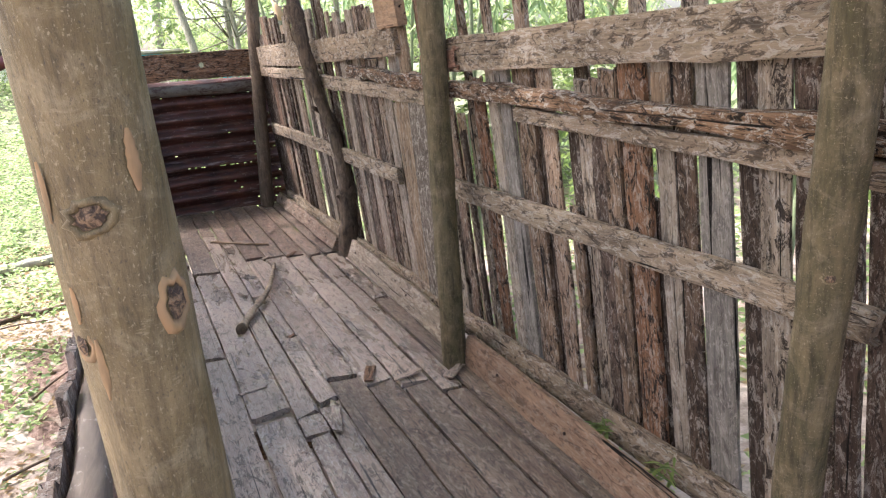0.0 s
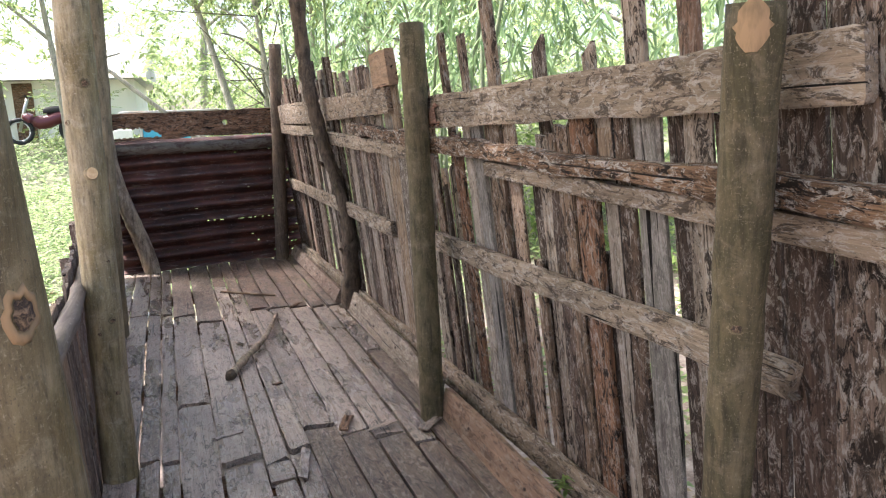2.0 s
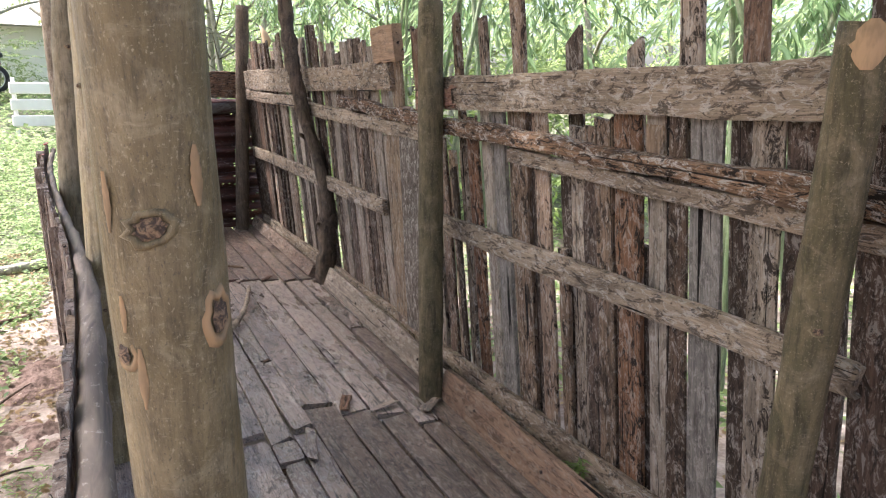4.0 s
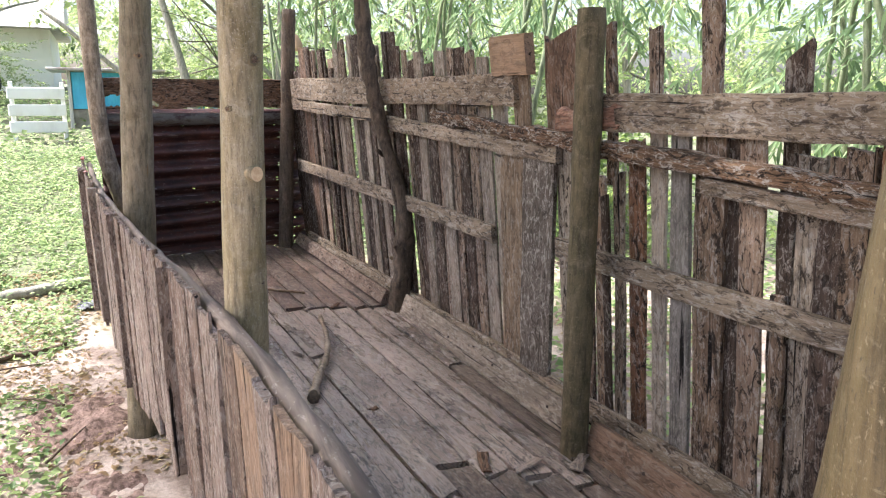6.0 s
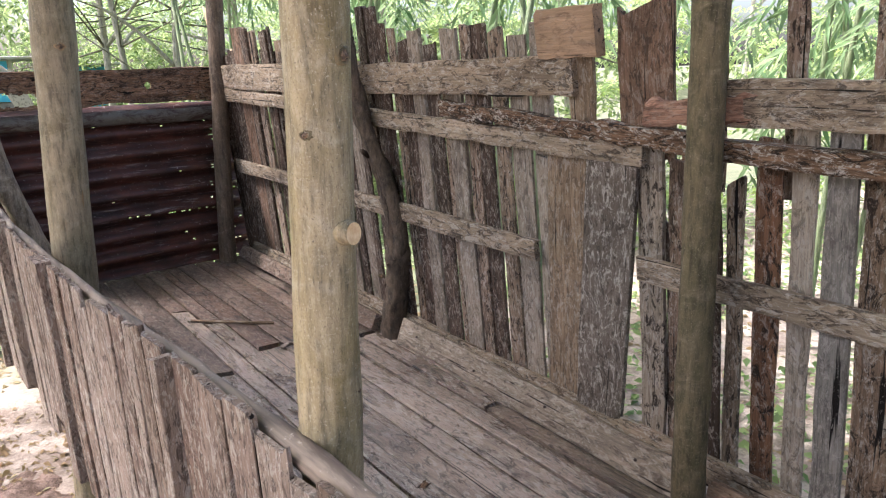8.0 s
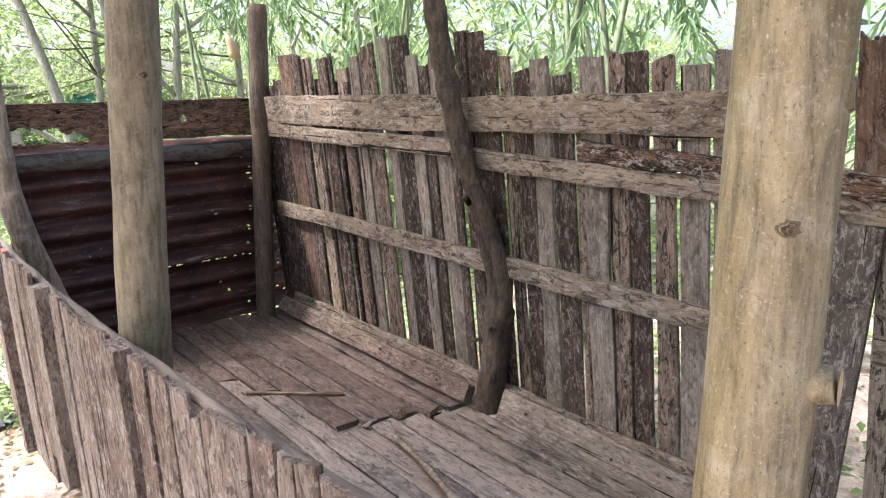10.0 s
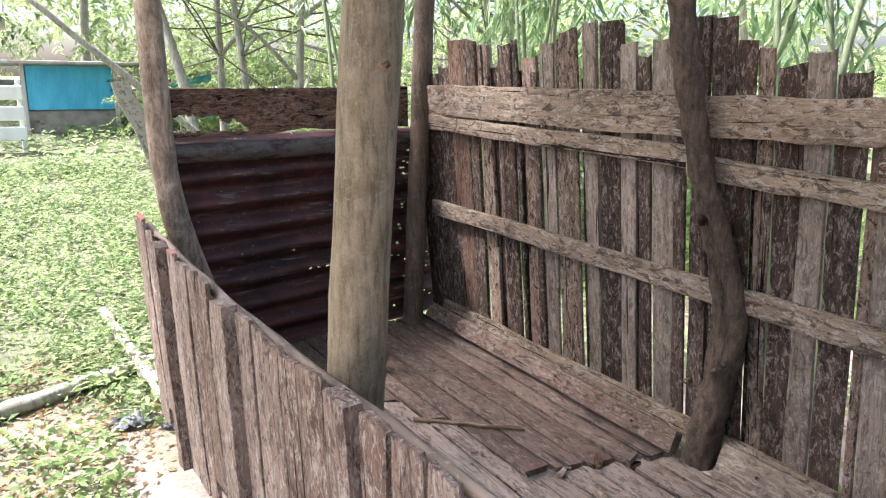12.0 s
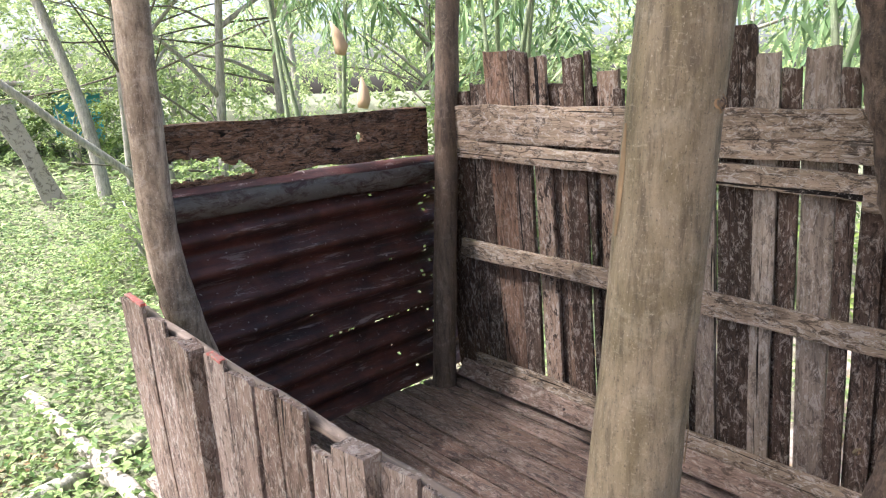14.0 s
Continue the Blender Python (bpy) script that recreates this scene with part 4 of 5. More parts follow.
def tree(x, y, variant, scale, height, r0=0.05, bend=0.1, mat="bark_far", label="slender pale-barked tree with light green leaves", group="trees behind the pen", low=None):
    z0 = ground_z(x, y) - 0.05
    t = thing("tree", label, "tree", group, (x, y, z0))
    rr = random.Random(int(x * 100 + y * 10))
    dx, dy = rr.uniform(-bend, bend) * height, rr.uniform(-bend, bend) * height
    line = smooth_line([(0, 0, 0), (dx * 0.2, dy * 0.3, height * 0.33), (dx * 0.6, dy * 0.5, height * 0.66), (dx, dy, height)], 12)
    tube("trunk", line, [r0 * (1 - 0.055 * i) for i in range(12)], M[mat], t, 10, 0.1)
    for b in range(4):
        k = 4 + 2 * b if b < 3 else 9
        a, L = rr.uniform(0, 6.28), height * rr.uniform(0.2, 0.35)
        p = line[k]
        e = p + Vector((math.cos(a) * L, math.sin(a) * L, L * rr.uniform(0.3, 0.9)))
        tube("limb", smooth_line([p, p.lerp(e, 0.5) + Vector((0, 0, 0.08)), e], 7), [r0 * 0.5 * (1 - 0.1 * i) for i in range(7)], M[mat], t, 7)
    for b in range(8 if r0 < 0.08 else 0):
        p = line[rr.randint(2, 8)]
        a, L = rr.uniform(0, 6.28), height * rr.uniform(0.2, 0.5)
        e = p + Vector((math.cos(a) * L, math.sin(a) * L, L * rr.uniform(-0.25, 0.9)))
        tube("twig", smooth_line([p, p.lerp(e, 0.5) + Vector((0, 0, rr.uniform(-0.05, 0.15))), e], 7), [r0 * 0.24 * (1 - 0.1 * i) for i in range(7)], M["bark_twig"], t, 5)
    crown(t, (dx, dy, height * (0.95 if low is None else low)), variant, scale, rr.uniform(0, 6.28))
    return t


# slim trees beyond the end wall and the yard
for x, y, v, sc, h, r0 in ((1.25, 12.2, 2, 0.9, 4.0, 0.055), (1.3, 10.9, 1, 0.7, 4.4, 0.05), (1.75, 10.8, 2, 0.8, 3.8, 0.06), (2.9, 11.6, 1, 0.9, 4.2, 0.06), (3.6, 9.4, 1, 0.8, 3.8, 0.05), (-2.6, 17.5, 1, 1.0, 4.6, 0.09), (5.2, 7.2, 2, 1.0, 3.6, 0.06), (7.6, 3.6, 1, 1.0, 4.2, 0.06), (8.4, 0.4, 2, 1.1, 3.8, 0.06), (4.8, 10.8, 1, 1.0, 4.0, 0.06)):
    tree(x, y, v, sc, h, r0)
lean = thing("tree", "leaning pale trunk among the trees behind the pen", "tree", "trees behind the pen")
line = smooth_line([(0.80, 11.5, ground_z(0.8, 11.5) - 0.05), (0.71, 11.62, 1.75), (0.47, 11.92, 2.92), (0.2, 12.2, 4.0)], 14)
tube("trunk", line, [0.075 - 0.003 * i for i in range(14)], M["bark_far"], lean, 12, 0.12)
for e in ((0.0, 12.2, 4.7), (0.9, 12.6, 4.6)):
    tube("limb", smooth_line([(0.3, 12.08, 3.6), ((e[0] + 0.3) / 2, (e[1] + 12.1) / 2, 4.05), e], 7), [0.03 - 0.003 * q for q in range(7)], M["bark_far"], lean, 7)
    crown(lean, e, 1, 0.7, e[0] * 2)
# thick woods farther off
rw = random.Random(21)
for i in range(26):
    a = -1.95 + 3.3 * i / 25 + rw.uniform(-0.03, 0.03)
    d = rw.uniform(15, 26)
    x, y = 1.0 + d * math.sin(a + 0.35) * 1.0, 4.0 + d * math.cos(a + 0.35)
    if x < -1.5 and y < 30 and x > -7 and y > 12:
        y += 16
    tree(x, y, 1 + i % 2, rw.uniform(1.3, 1.9), rw.uniform(3.4, 5.2), 0.11, label="tall green tree in the woods", group="woods round the yard", low=rw.uniform(0.45, 0.75))


def shrub(x, y, variant, scale, label="leafy green shrub behind the pen", group="shrubs behind the pen"):
    z0 = ground_z(x, y)
    t = thing("shrub", label, "shrub", group, (x, y, z0 - 0.03))
    rr = random.Random(int(x * 77 + y * 31))
    for k in range(5):
        a = rr.uniform(0, 6.28)
        e = Vector((math.cos(a) * 0.5 * scale, math.sin(a) * 0.5 * scale, rr.uniform(0.9, 1.5) * scale))
        tube("stem", smooth_line([(0.03 * k, 0, 0), e * 0.5 + Vector((0, 0, 0.1)), e], 6), [0.018, 0.016, 0.014, 0.012, 0.009, 0.006], M["bark_far"], t, 6)
    crown(t, (0, 0, 0.95 * scale), variant, scale, rr.uniform(0, 6.28), 0.85)
    return t


for x, y, v, sc in ((4.6, 6.4, 3, 1.0), (6.8, 4.6, 3, 1.2), (7.0, 2.2, 3, 1.2), (7.4, -0.4, 3, 1.2), (2.7, 8.6, 3, 1.0), (1.5, 9.0, 3, 0.75), (3.9, 7.8, 3, 1.2), (1.1, 14.2, 3, 0.8), (2.6, 13.8, 3, 1.4), (5.2, 9.0, 3, 1.3), (0.55, 9.4, 3, 0.5), (-2.6, 19.0, 3, 0.9), (1.9, 16.0, 3, 1.5)):
    shrub(x, y, v, sc)


def bamboo(x, y, canes, height, seed, leaves=((0, 0, 2.0, 1.0),)):
    z0 = ground_z(x, y)
    t = thing("bamboo", "clump of green bamboo canes with long drooping leaves", "bamboo", "bamboo behind the fence", (x, y, z0 - 0.03))
    rr = random.Random(seed)
    for k in range(canes):
        bx, by = rr.uniform(-0.25, 0.25), rr.uniform(-0.25, 0.25)
        lx, ly = rr.uniform(-0.28, 0.28) * height, rr.uniform(-0.28, 0.28) * height
        n = int(height / 0.17)
        pts, rad = [], []
        for i in range(n * 3 + 1):
            u = i / (n * 3)
            pts.append((bx + lx * u * u, by + ly * u * u, height * u))
            rad.append((0.021 - 0.009 * u) * (1.13 if i % 3 == 0 else 1.0))
        tube("cane", pts, rad, M["cane"], t, 8)
    for lx, ly, lz, sc in leaves:
        ob = new("foliage", BAMBOO)
        ob.parent = t
        ob.location, ob.scale, ob.rotation_euler = (lx, ly, lz), (sc, sc, sc), (0, 0, rr.uniform(0, 6.28))


bamboo(2.15, 4.85, 4, 4.0, 1, ((0.5, -0.1, 2.9, 0.7),))
bamboo(2.5, 7.4, 5, 4.2, 2, ((0.3, 0.2, 3.0, 0.8),))
bamboo(2.9, 2.7, 3, 3.8, 3, ((0.2, 0.0, 2.3, 0.55), (0, -0.5, 2.9, 0.6)))
bamboo(2.9, 1.1, 3, 3.8, 4, ((0.1, 0.0, 2.2, 0.55), (0, 0.4, 2.9, 0.6)))
bamboo(3.0, -0.4, 3, 3.8, 5, ((0.1, 0.0, 2.3, 0.6),))
bamboo(1.45, 8.0, 3, 3.6, 6, ((0.2, 0.3, 2.9, 0.6),))
bamboo(3.8, 3.6, 4, 4.2, 7, ((0.0, 0.0, 2.3, 0.8),))

# dry sheaths on the two bamboo canes by the end wall
for x, y, z, tilt in ((1.44, 7.6, 1.80, 0.0), (1.29, 7.6, 2.14, -0.5)):
    sh = thing("bamboo_sheath", "dry tan sheath hanging on a bamboo cane", "sheath", "", (x, y, z))
    tube("sheath", [(0, 0, 0), (0.01, 0, 0.05), (0.01 + tilt * 0.05, 0, 0.12), (tilt * 0.12, 0, 0.2)], [0.034, 0.046, 0.034, 0.004], M["sheath"], sh, 10)


# low weeds, grass and leaf litter
def ground_leaves(name, seed, n, area, leaf, mat, label, rise=(0.2, 1.0), height=0.06, clump=1.2, thresh=0.0, keep=None, aspect=0.5):
    rs = np.random.RandomState(seed)
    C, D = [], []
    x0, x1, y0, y1 = area
    while len(C) < n:
        x, y = rs.uniform(x0, x1), rs.uniform(y0, y1)
        if noise.noise((x * clump, y * clump, seed)) < thresh + rs.normal() * 0.12:
            continue
        if keep and not keep(x, y):
            continue
        a = rs.uniform(0, 6.28)
        C.append((x, y, ground_z(x, y) + rs.rand() ** 1.5 * height))
        D.append((math.cos(a), math.sin(a), rs.uniform(*rise)))
    Ln = rs.uniform(0.6, 1.3, len(C)) * leaf
    me = leaf_mesh(name, C, D, Ln, Ln * aspect, seed, 0.3)
    me.materials.append(mat)
    tagged(new(name, me), label, name.replace("_", " "), kind="stuff")


def open_yard(x, y):
    return not (-0.75 < x < 1.4 and y < 6.3)


ground_leaves("weeds", 31, 48000, (-4.5, 1.4, 5.6, 12.5), 0.060, M["weed"], "low bright green weeds covering the yard", height=0.17, thresh=-0.28, keep=open_yard, aspect=0.42, clump=2.2)
ground_leaves("weeds", 32, 5000, (-5.0, -0.75, 3.0, 6.0), 0.05, M["weed"], "sparse green weeds on sandy soil", height=0.05, thresh=0.10, keep=open_yard, clump=1.6)
ground_leaves("weeds", 33, 9000, (-6.0, 4.5, 12.0, 20.0), 0.12, M["weed"], "far green weeds on the rising yard", height=0.16, thresh=-0.3)
ground_leaves("weeds", 36, 17000, (1.6, 7.5, -1.5, 9.5), 0.075, M["weed"], "green undergrowth behind the fence", height=0.18, thresh=-0.15)
ground_leaves("grass", 37, 2500, (-1.7, -0.45, 1.6, 3.6), 0.05, M["weed"], "thin grass tufts beside the low fence", height=0.03, thresh=0.05, aspect=0.14, clump=2.2)
ground_leaves("leaf_litter", 34, 9000, (-2.6, -0.3, 1.2, 7.4), 0.045, M["litter"], "scattered dry brown leaves on bare soil", (-0.05, 0.25), 0.012, 1.5, -0.15)
ground_leaves("leaf_litter", 35, 2500, (1.4, 4.0, 0.0, 8.0), 0.06, M["litter"], "dry leaves under the bamboo", (-0.05, 0.25), 0.015, 1.0, -0.2)

# ---- yard things ----
def log(name, a, b, r0, r1, mat, label, seed):
    t = thing(name, label, "log", "", a)
    rr = random.Random(seed)
    A, B = Vector((0, 0, 0)), Vector(b) - Vector(a)
    pts = [A.lerp(B, i / 12) + Vector((rr.uniform(-0.015, 0.015), 0, rr.uniform(-0.008, 0.008))) for i in range(13)]
    tube("stem", pts, [r0 + (r1 - r0) * i / 12 for i in range(13)], M[mat], t, 12, 0.2)


k = Mat("peeling_pale_bark", 0.8)
M["pale_log"] = k.colour(k.mix((0.33, 0.29, 0.235), (0.11, 0.09, 0.065), k.ramp(k.noise(k.coords((1, 1, 1)), 18, 5, 0.7, 1.0), [(0.5, 0.0), (0.62, 0.9)])))
log("fallen_log", (-0.46, 6.33, ground_z(-0.46, 6.33) + 0.085), (-0.65, 7.92, ground_z(-0.65, 7.92) + 0.045), 0.045, 0.035, "pale_log", "pale log with peeling bark on the ground", 1)
log("fallen_log", (-1.65, 6.62, ground_z(-1.65, 6.62) + 0.045), (-0.30, 7.14, ground_z(-0.3, 7.14) + 0.04), 0.045, 0.04, "bark_far", "greyish-brown log lying across the yard", 2)
log("fallen_branch", (1.42, 9.5, ground_z(1.42, 9.5) + 0.02), (-0.95, 9.5, 2.60), 0.036, 0.024, "bark_far", "bare leaning branch in the yard", 3)
log("fallen_branch", (-0.88, 8.04, ground_z(-0.88, 8.04) + 0.02), (-0.46, 8.27, ground_z(-0.46, 8.27) + 0.03), 0.013, 0.010, "bark_far", "thin grey branch on the weeds", 4)
log("fallen_branch", (-2.0, 5.2, ground_z(-2, 5.2) + 0.02), (-0.8, 5.7, ground_z(-0.8, 5.7) + 0.02), 0.022, 0.016, "bark_brown", "thin brown branch on the soil", 5)

k = Mat("grey_black_cloth", 0.9)
M["cloth"] = k.colour(k.mix((0.025, 0.025, 0.03), (0.17, 0.175, 0.19), k.ramp(k.noise(k.coords(), 9, 3), [(0.45, 0.0), (0.6, 1.0)])))


def rag(x, y, sx, sy, seed, label):
    n, verts, faces = 30, [], []
    for j in range(n + 1):
        for i in range(n + 1):
            u, v = i / n - 0.5, j / n - 0.5
            q = max(0.0, 1 - (u * u + v * v) * 4)
            h = 0.012 + q * (0.035 + 0.05 * noise.noise((u * 5 + seed, v * 5, seed)))
            px, py = x + u * sx * (1 + 0.3 * noise.noise((v * 4, seed, 0))), y + v * sy
            verts.append((px, py, ground_z(px, py) + max(h, 0.006)))
    for j in range(n):
        for i in range(n):
            a = j * (n + 1) + i
            if math.hypot((i + 0.5) / n - 0.5, (j + 0.5) / n - 0.5) < 0.40 + 0.12 * noise.noise((i * 0.3, j * 0.3, seed)):
                faces.append((a, a + 1, a + n + 2, a + n + 1))
    ob = mesh_ob("rag", verts, faces, M["cloth"], None, "", True)
    tagged(ob, label, "rag", "rags on the ground")


rag(-0.66, 6.46, 0.26, 0.22, 3, "crumpled dark grey rag on the soil")
rag(-0.44, 6.34, 0.20, 0.26, 8, "crumpled grey and black rag beside a log")

# ---- floor clutter ----
st = thing("broken_stick", "broken brown stick lying on the floor planks", "stick", "", (0, 0, 0))
line = smooth_line([(0.225, 3.29, floor_z(3.29) + 0.020), (0.30, 3.47, floor_z(3.47) + 0.028), (0.40, 3.68, floor_z(3.68) + 0.040), (0.47, 3.95, floor_z(3.95) + 0.034), (0.53, 4.28, floor_z(4.28) + 0.014)], 22)
tube("stick", line, [0.020 - 0.0005 * i + 0.003 * math.sin(i * 1.7) for i in range(22)], M["bark_ash"], st, 9, 0.3)
tube("broken_end", [(0.215, 3.24, floor_z(3.24) + 0.016), (0.222, 3.275, floor_z(3.27) + 0.020), (0.228, 3.30, floor_z(3.3) + 0.021)], [0.018, 0.026, 0.022], M["bark_rugged"], st, 8, 0.3, "dark splintered stick end")
st = thing("thin_stick", "thin tan stick lying on the floor planks", "stick")
board("stick", (0.22, 5.0, floor_z(5.0) + 0.004), Vector((0.34, -0.27, -0.008)), (0, 0, 1), 0.44, 0.018, 0.012, M["tan_dull"], st, 72, n=8)
rc = random.Random(9)
for i, (x, y, L, w, a) in enumerate(((0.61, 2.50, 0.11, 0.05, 1.2), (0.70, 2.47, 0.10, 0.045, 0.3), (0.90, 2.40, 0.10, 0.06, 0.7), (0.40, 3.09, 0.035, 0.03, 0.4), (0.42, 2.20, 0.17, 0.05, 1.4), (0.13, 2.62, 0.09, 0.03, 0.2), (0.62, 4.36, 0.10, 0.035, 0.9), (0.46, 4.40, 0.07, 0.03, 0.4), (0.30, 3.75, 0.06, 0.03, 2.0))):
    sp = thing("wood_splinter", "dark broken splinter of floor plank", "splinter", "splinters on the floor")
    board("splinter", (x, y, floor_z(y) + 0.010), (math.cos(a), math.sin(a), 0.05), (0.05, 0, 1), L * 1.3, w * 0.7, 0.006, M["floor"] if i % 3 else M["dark_board"], sp, 80 + i, n=4, ragged=0.02, wob=0.006)


def sprig(x, y, seed):
    """A little green plant that grows through the boards at the fence foot."""
    t = thing("weed_sprig", "small green weed growing at the fence foot", "plant", "sprigs at the fence foot", (x, y, floor_z(y) + 0.1))
    rs = np.random.RandomState(seed)
    D = rs.normal(size=(26, 3)) * (1, 1, 0.5) + (-0.6, 0, 0.2)
    C = rs.normal(size=(26, 3)) * 0.015
    ob = new("leaves", leaf_mesh("leaves", C, D, rs.uniform(0.03, 0.07, 26), rs.uniform(0.008, 0.016, 26), seed))
    ob.data.materials.append(M["leaf"])
    ob.parent = t


sprig(1.135, 1.69, 1)
sprig(1.155, 1.43, 2)

# ---- buildings in the distance ----
k = Mat("white_render", 0.85)
M["white"] = k.colour(k.mix((0.80, 0.79, 0.75), (0.62, 0.60, 0.55), k.ramp(k.noise(k.coords((1, 1, 0.4)), 2.5, 5), [(0.5, 0.0), (0.75, 0.7)])))
k = Mat("blue_painted_board", 0.6)
M["blue"] = k.colour(k.mix((0.05, 0.36, 0.58), (0.08, 0.46, 0.68), k.ramp(k.noise(k.coords((1, 1, 0.3)), 12, 4), [(0.4, 0.0), (0.65, 1.0)])))
k = Mat("grey_tin_roof", 0.5, 0.4)
M["tin"] = k.colour(k.mix((0.45, 0.44, 0.42), (0.28, 0.22, 0.18), k.ramp(k.noise(k.coords(), 4, 5), [(0.5, 0.0), (0.7, 1.0)])))
k = Mat("grey_block", 0.9)
M["block"] = k.colour(k.mix((0.30, 0.28, 0.25), (0.18, 0.16, 0.14), k.ramp(k.noise(k.coords(), 7, 5), [(0.4, 0.0), (0.65, 1.0)])))
M["rubber"] = Mat("black_rubber", 0.8).colour((0.02, 0.02, 0.02))
M["bike_red"] = Mat("dark_red_plastic", 0.35).colour((0.09, 0.012, 0.02))
M["chrome"] = Mat("dull_chrome", 0.3, 0.9).colour((0.5, 0.5, 0.5))
M["door"] = wood("brown_door_wood", [(0.0, (0.16, 0.08, 0.045)), (1.0, (0.16, 0.08, 0.045))])


def box(name, lo, hi, mat, parent, bevel=0.01, label=""):
    bm = bmesh.new()
    bmesh.ops.create_cube(bm, size=1)
    c = [(a + b) / 2 for a, b in zip(lo, hi)]
    for v in bm.verts:
        v.co = Vector([c[i] + v.co[i] * (hi[i] - lo[i]) for i in range(3)])
    if bevel:
        bmesh.ops.bevel(bm, geom=bm.edges[:], offset=bevel, segments=1, affect="EDGES")
    me = bpy.data.meshes.new(name)
    bm.to_mesh(me)
    bm.free()
    me.materials.append(mat)
    ob = new(name, me)
    ob.parent = parent
    if label:
        ob["label"] = label
    return ob


hut = thing("hutch", "low blue-panelled animal hutch on a grey block base", "hutch", "", (0, 0, 0))
box("base", (-0.95, 14.9, 0.85), (0.35, 16.0, 1.46), M["block"], hut)
box("panel", (-0.88, 14.86, 1.47), (0.26, 14.90, 2.10), M["blue"], hut, 0.005)
box("panel", (-0.92, 14.92, 1.47), (-0.88, 16.0, 2.10), M["blue"], hut, 0.005)
for x in (-0.92, 0.30, 0.62):
    box("post", (x - 0.03, 14.84, 1.0), (x + 0.03, 14.90, 2.14), M["tin"], hut, 0.006)
for i in range(7):
    box("wire", (0.30 + i * 0.045, 14.87, 1.46), (0.306 + i * 0.045, 14.876, 2.10), M["chrome"], hut, 0)
box("roof", (-1.25, 14.6, 2.12), (0.75, 16.3, 2.17), M["tin"], hut, 0.01)
hut2 = thing("hutch", "blue-green hutch half hidden among trees", "hutch", "", (0, 0, 0))
box("panel", (1.15, 15.1, 1.3), (1.75, 15.14, 2.0), M["blue"], hut2, 0.005)
box("panel", (1.75, 15.1, 1.3), (1.79, 16.2, 2.0), M["blue"], hut2, 0.005)
box("roof", (0.95, 14.8, 2.02), (2.0, 16.5, 2.07), M["tin"], hut2, 0.01)
rack = thing("white_bench", "white-painted slatted bench in front of the hutch", "bench", "", (0, 0, 0))
for i in range(3):
    box("slat", (-1.75, 13.5, 1.12 + 0.26 * i), (-0.95, 13.54, 1.30 + 0.26 * i), M["white"], rack, 0.012)
for x in (-1.72, -1.02):
    box("post", (x, 13.54, 0.85), (x + 0.06, 13.60, 1.9), M["white"], rack, 0.006)
sheet = thing("leaning_sheet", "pale weathered sheet leaning among the weeds", "sheet", "", (0, 0, 0))
board("sheet", (0.42, 12.0, ground_z(0.42, 12.0) + 0.02), Vector((-0.34, 0.12, 1)), (0, -1, 0.2), 1.15, 0.20, 0.03, M["pale_log"], sheet, 91, n=8, wob=0.02, ragged=0.05)

house = thing("house", "white-walled house with a tin roof", "house", "", (0, 0, 0))
box("wall", (-9.0, 21.5, 1.2), (-1.45, 26, 3.35), M["white"], house, 0.02)
box("door", (-4.42, 21.44, 1.72), (-3.95, 21.5, 3.25), M["door"], house, 0.01)
roofv = [(-9.4, 20.9, 3.30), (-1.1, 20.9, 3.30), (-1.1, 26.4, 3.30), (-9.4, 26.4, 3.30), (-9.4, 23.7, 4.7), (-1.1, 23.7, 4.7)]
mesh_ob("roof", roofv, [(0, 1, 5, 4), (2, 3, 4, 5), (1, 2, 5), (3, 0, 4), (0, 3, 2, 1)], M["tin"], house)


def wheel(x, y, z, r, parent):
    w = new("wheel")
    w.parent = parent
    pts = [(x + r * math.cos(2 * math.pi * i / 24), y, z + r * math.sin(2 * math.pi * i / 24)) for i in range(25)]
    tube("tyre", pts, [0.045] * 25, M["rubber"], w, 8)
    pts = [(x + r * 0.8 * math.cos(2 * math.pi * i / 24), y, z + r * 0.8 * math.sin(2 * math.pi * i / 24)) for i in range(25)]
    tube("rim", pts, [0.015] * 25, M["chrome"], w, 6)


gz = 1.66
bike = thing("motorbike", "dark red and black parked motorbike", "motorbike", "", (0, 0, 0))
wheel(-3.55, 17.6, gz + 0.28, 0.25, bike)
wheel(-2.50, 17.6, gz + 0.28, 0.25, bike)
tube("body", smooth_line([(-3.45, 17.6, gz + 0.62), (-3.1, 17.6, gz + 0.45), (-2.75, 17.6, gz + 0.55), (-2.35, 17.6, gz + 0.62)], 14), [0.06, 0.09, 0.12, 0.14, 0.15, 0.15, 0.15, 0.15, 0.14, 0.13, 0.12, 0.10, 0.08, 0.05], M["bike_red"], bike, 12, 0.2)
tube("seat", smooth_line([(-3.05, 17.6, gz + 0.70), (-2.7, 17.6, gz + 0.72), (-2.3, 17.6, gz + 0.76)], 8), [0.05, 0.08, 0.09, 0.09, 0.09, 0.08, 0.07, 0.04], M["rubber"], bike, 10)
tube("fork", [(-3.55, 17.6, gz + 0.28), (-3.40, 17.6, gz + 0.75), (-3.32, 17.6, gz + 0.98)], [0.035, 0.035, 0.03], M["chrome"], bike, 8)
tube("handlebar", [(-3.30, 17.3, gz + 1.02), (-3.32, 17.6, gz + 0.98), (-3.30, 17.9, gz + 1.02)], [0.02, 0.02, 0.02], M["rubber"], bike, 8)


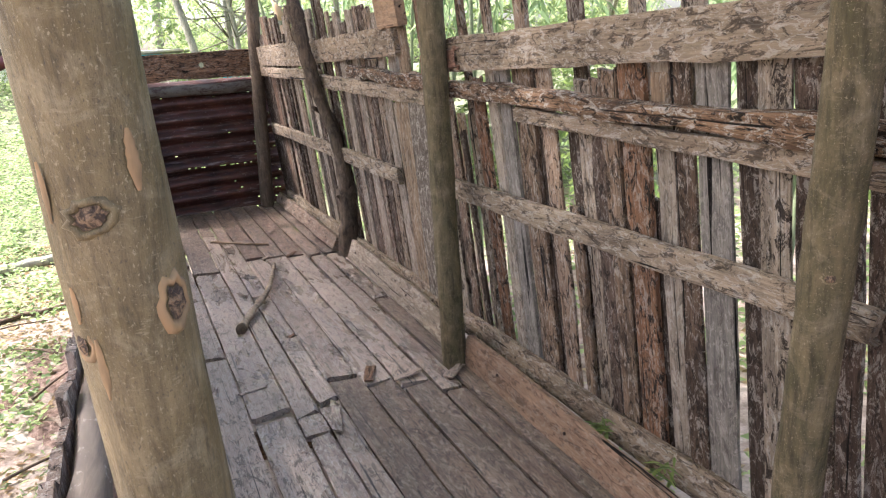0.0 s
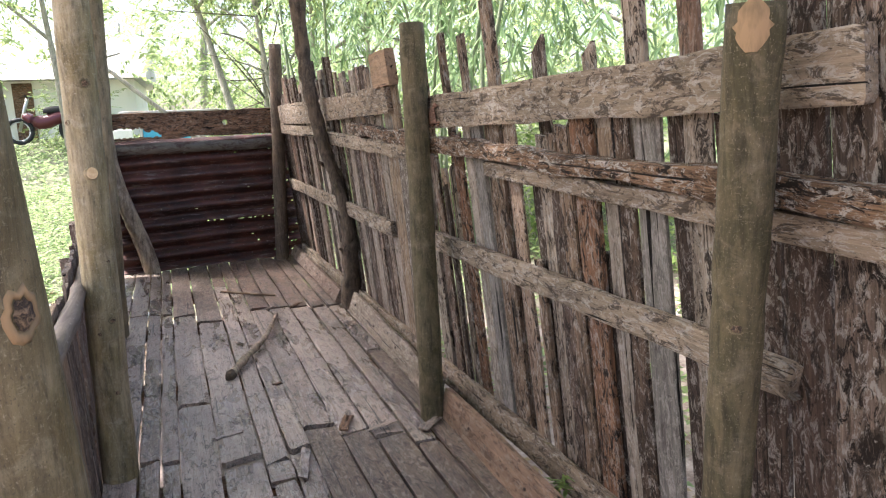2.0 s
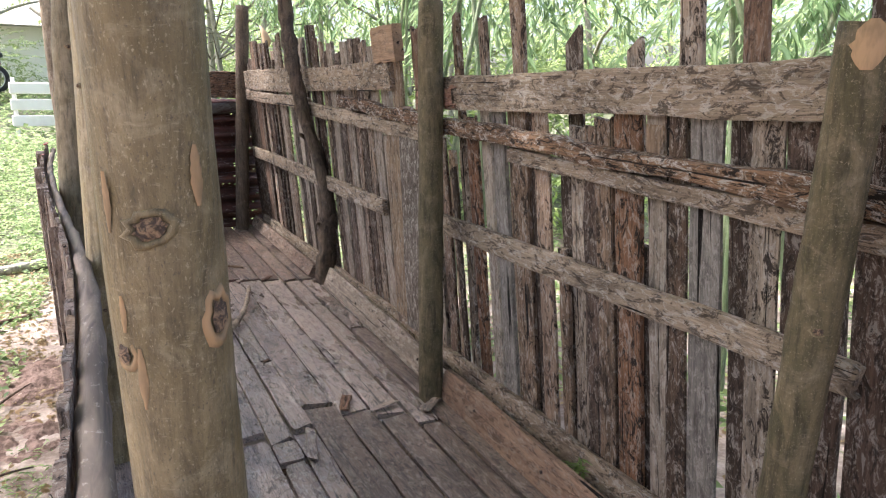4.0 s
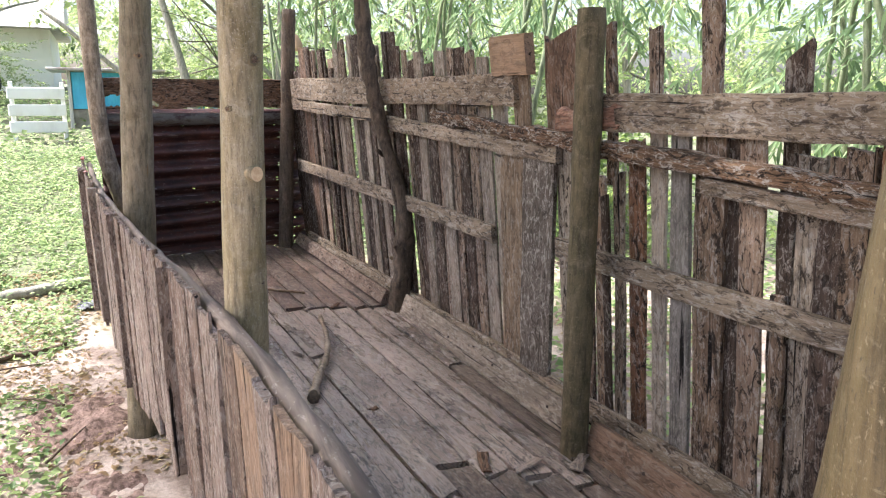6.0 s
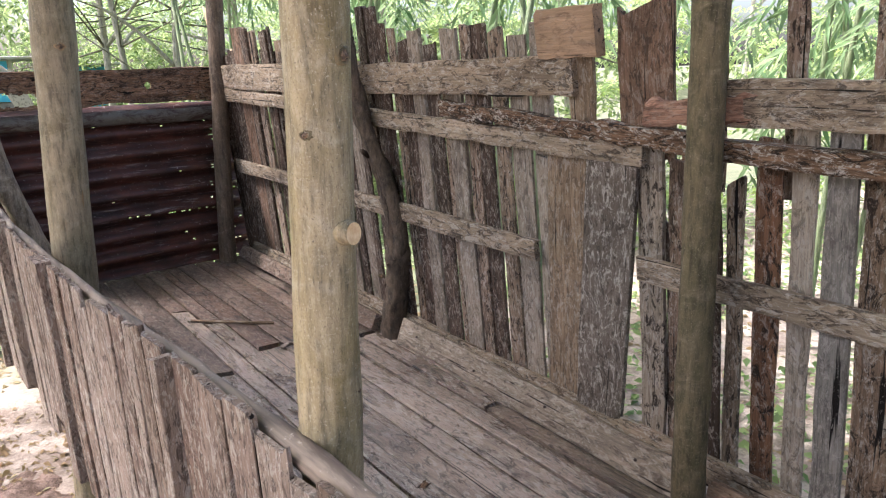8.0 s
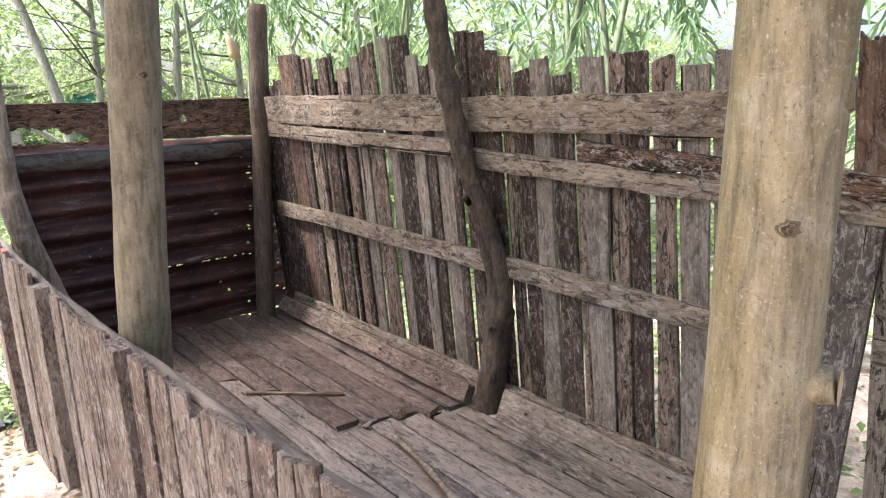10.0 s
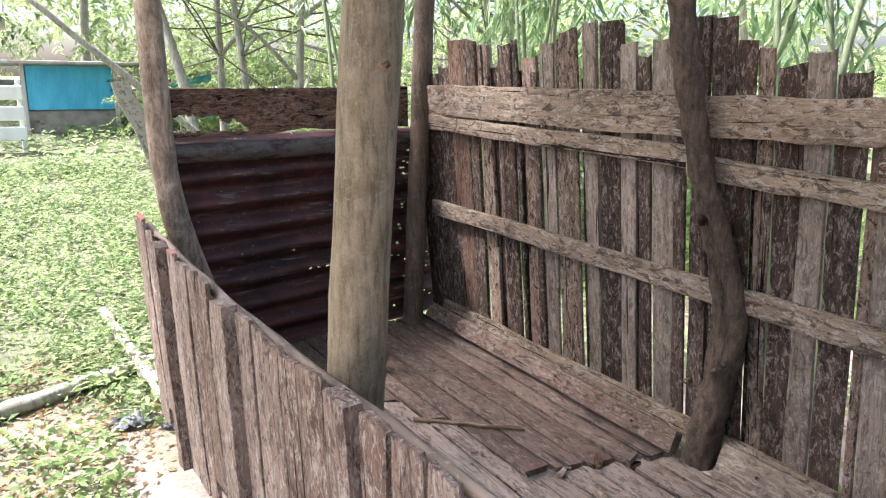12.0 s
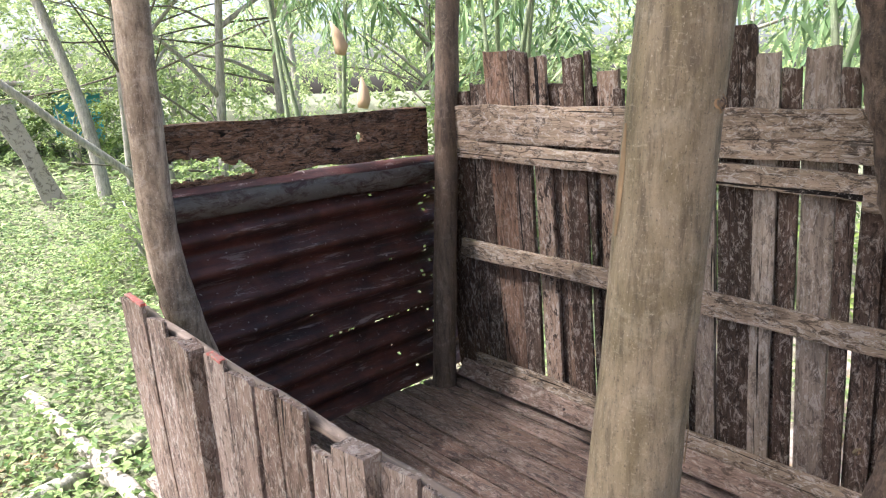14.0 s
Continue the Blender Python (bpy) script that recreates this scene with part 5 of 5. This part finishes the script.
# ---- dug earth and twigs beside the low fence ----
def mound(x, y, rx, ry, h, seed):
    n, verts, faces = 26, [], []
    for j in range(n + 1):
        for i in range(n + 1):
            u, v = 2 * i / n - 1, 2 * j / n - 1
            q = max(0.0, 1 - u * u - v * v)
            px, py = x + u * rx, y + v * ry
            lump = 0.7 + 0.9 * noise.noise((u * 2.5 + seed, v * 2.5, 0)) + 0.6 * noise.noise((u * 7, v * 7, seed))
            verts.append((px, py, ground_z(px, py) - 0.012 + h * q ** 0.7 * max(lump, 0.1)))
    for j in range(n):
        for i in range(n):
            a = j * (n + 1) + i
            faces.append((a, a + 1, a + n + 2, a + n + 1))
    ob = mesh_ob("soil_mound", verts, faces, M["clod"], None, "", True)
    tagged(ob, "low mound of loose reddish dug soil", "soil mound", "dug soil beside the fence")


k = Mat("reddish_dug_soil", 0.95, 0, 0.15)
q1, q2 = k.noise(k.coords((1, 1, 1), False), 16, 6, 0.7), k.noise(k.coords((1, 1, 1), False), 70, 4, 0.7)
k.bump(k.mix(q1, q2, 0.5), 0.9, 0.04)
M["clod"] = k.colour(k.mix((0.27, 0.19, 0.155), (0.12, 0.08, 0.062), k.ramp(q1, [(0.42, 0.0), (0.6, 1.0)])))
mound(-0.72, 4.55, 0.30, 0.42, 0.055, 2)
mound(-0.62, 3.75, 0.22, 0.30, 0.035, 5)
mound(-1.05, 4.15, 0.22, 0.28, 0.03, 9)
for i, (x, y, a, L) in enumerate(((-0.75, 4.2, 1.1, 0.35), (-0.95, 4.8, 2.6, 0.4), (-0.70, 3.3, 0.4, 0.3), (-1.15, 5.3, 0.2, 0.5), (-0.85, 2.9, 2.2, 0.28), (-1.3, 3.9, 1.6, 0.4))):
    tw = thing("twig", "thin dry brown twig on the soil", "twig", "twigs on the soil", (x, y, ground_z(x, y) + 0.03))
    d = Vector((math.cos(a), math.sin(a), 0))
    tube("stem", smooth_line([d * -L / 2, Vector((0.02, 0.01, 0.02)), d * L / 2 + Vector((0, 0, 0.01))], 9), [0.008 - 0.0006 * q for q in range(9)], M["bark_brown"], tw, 6)
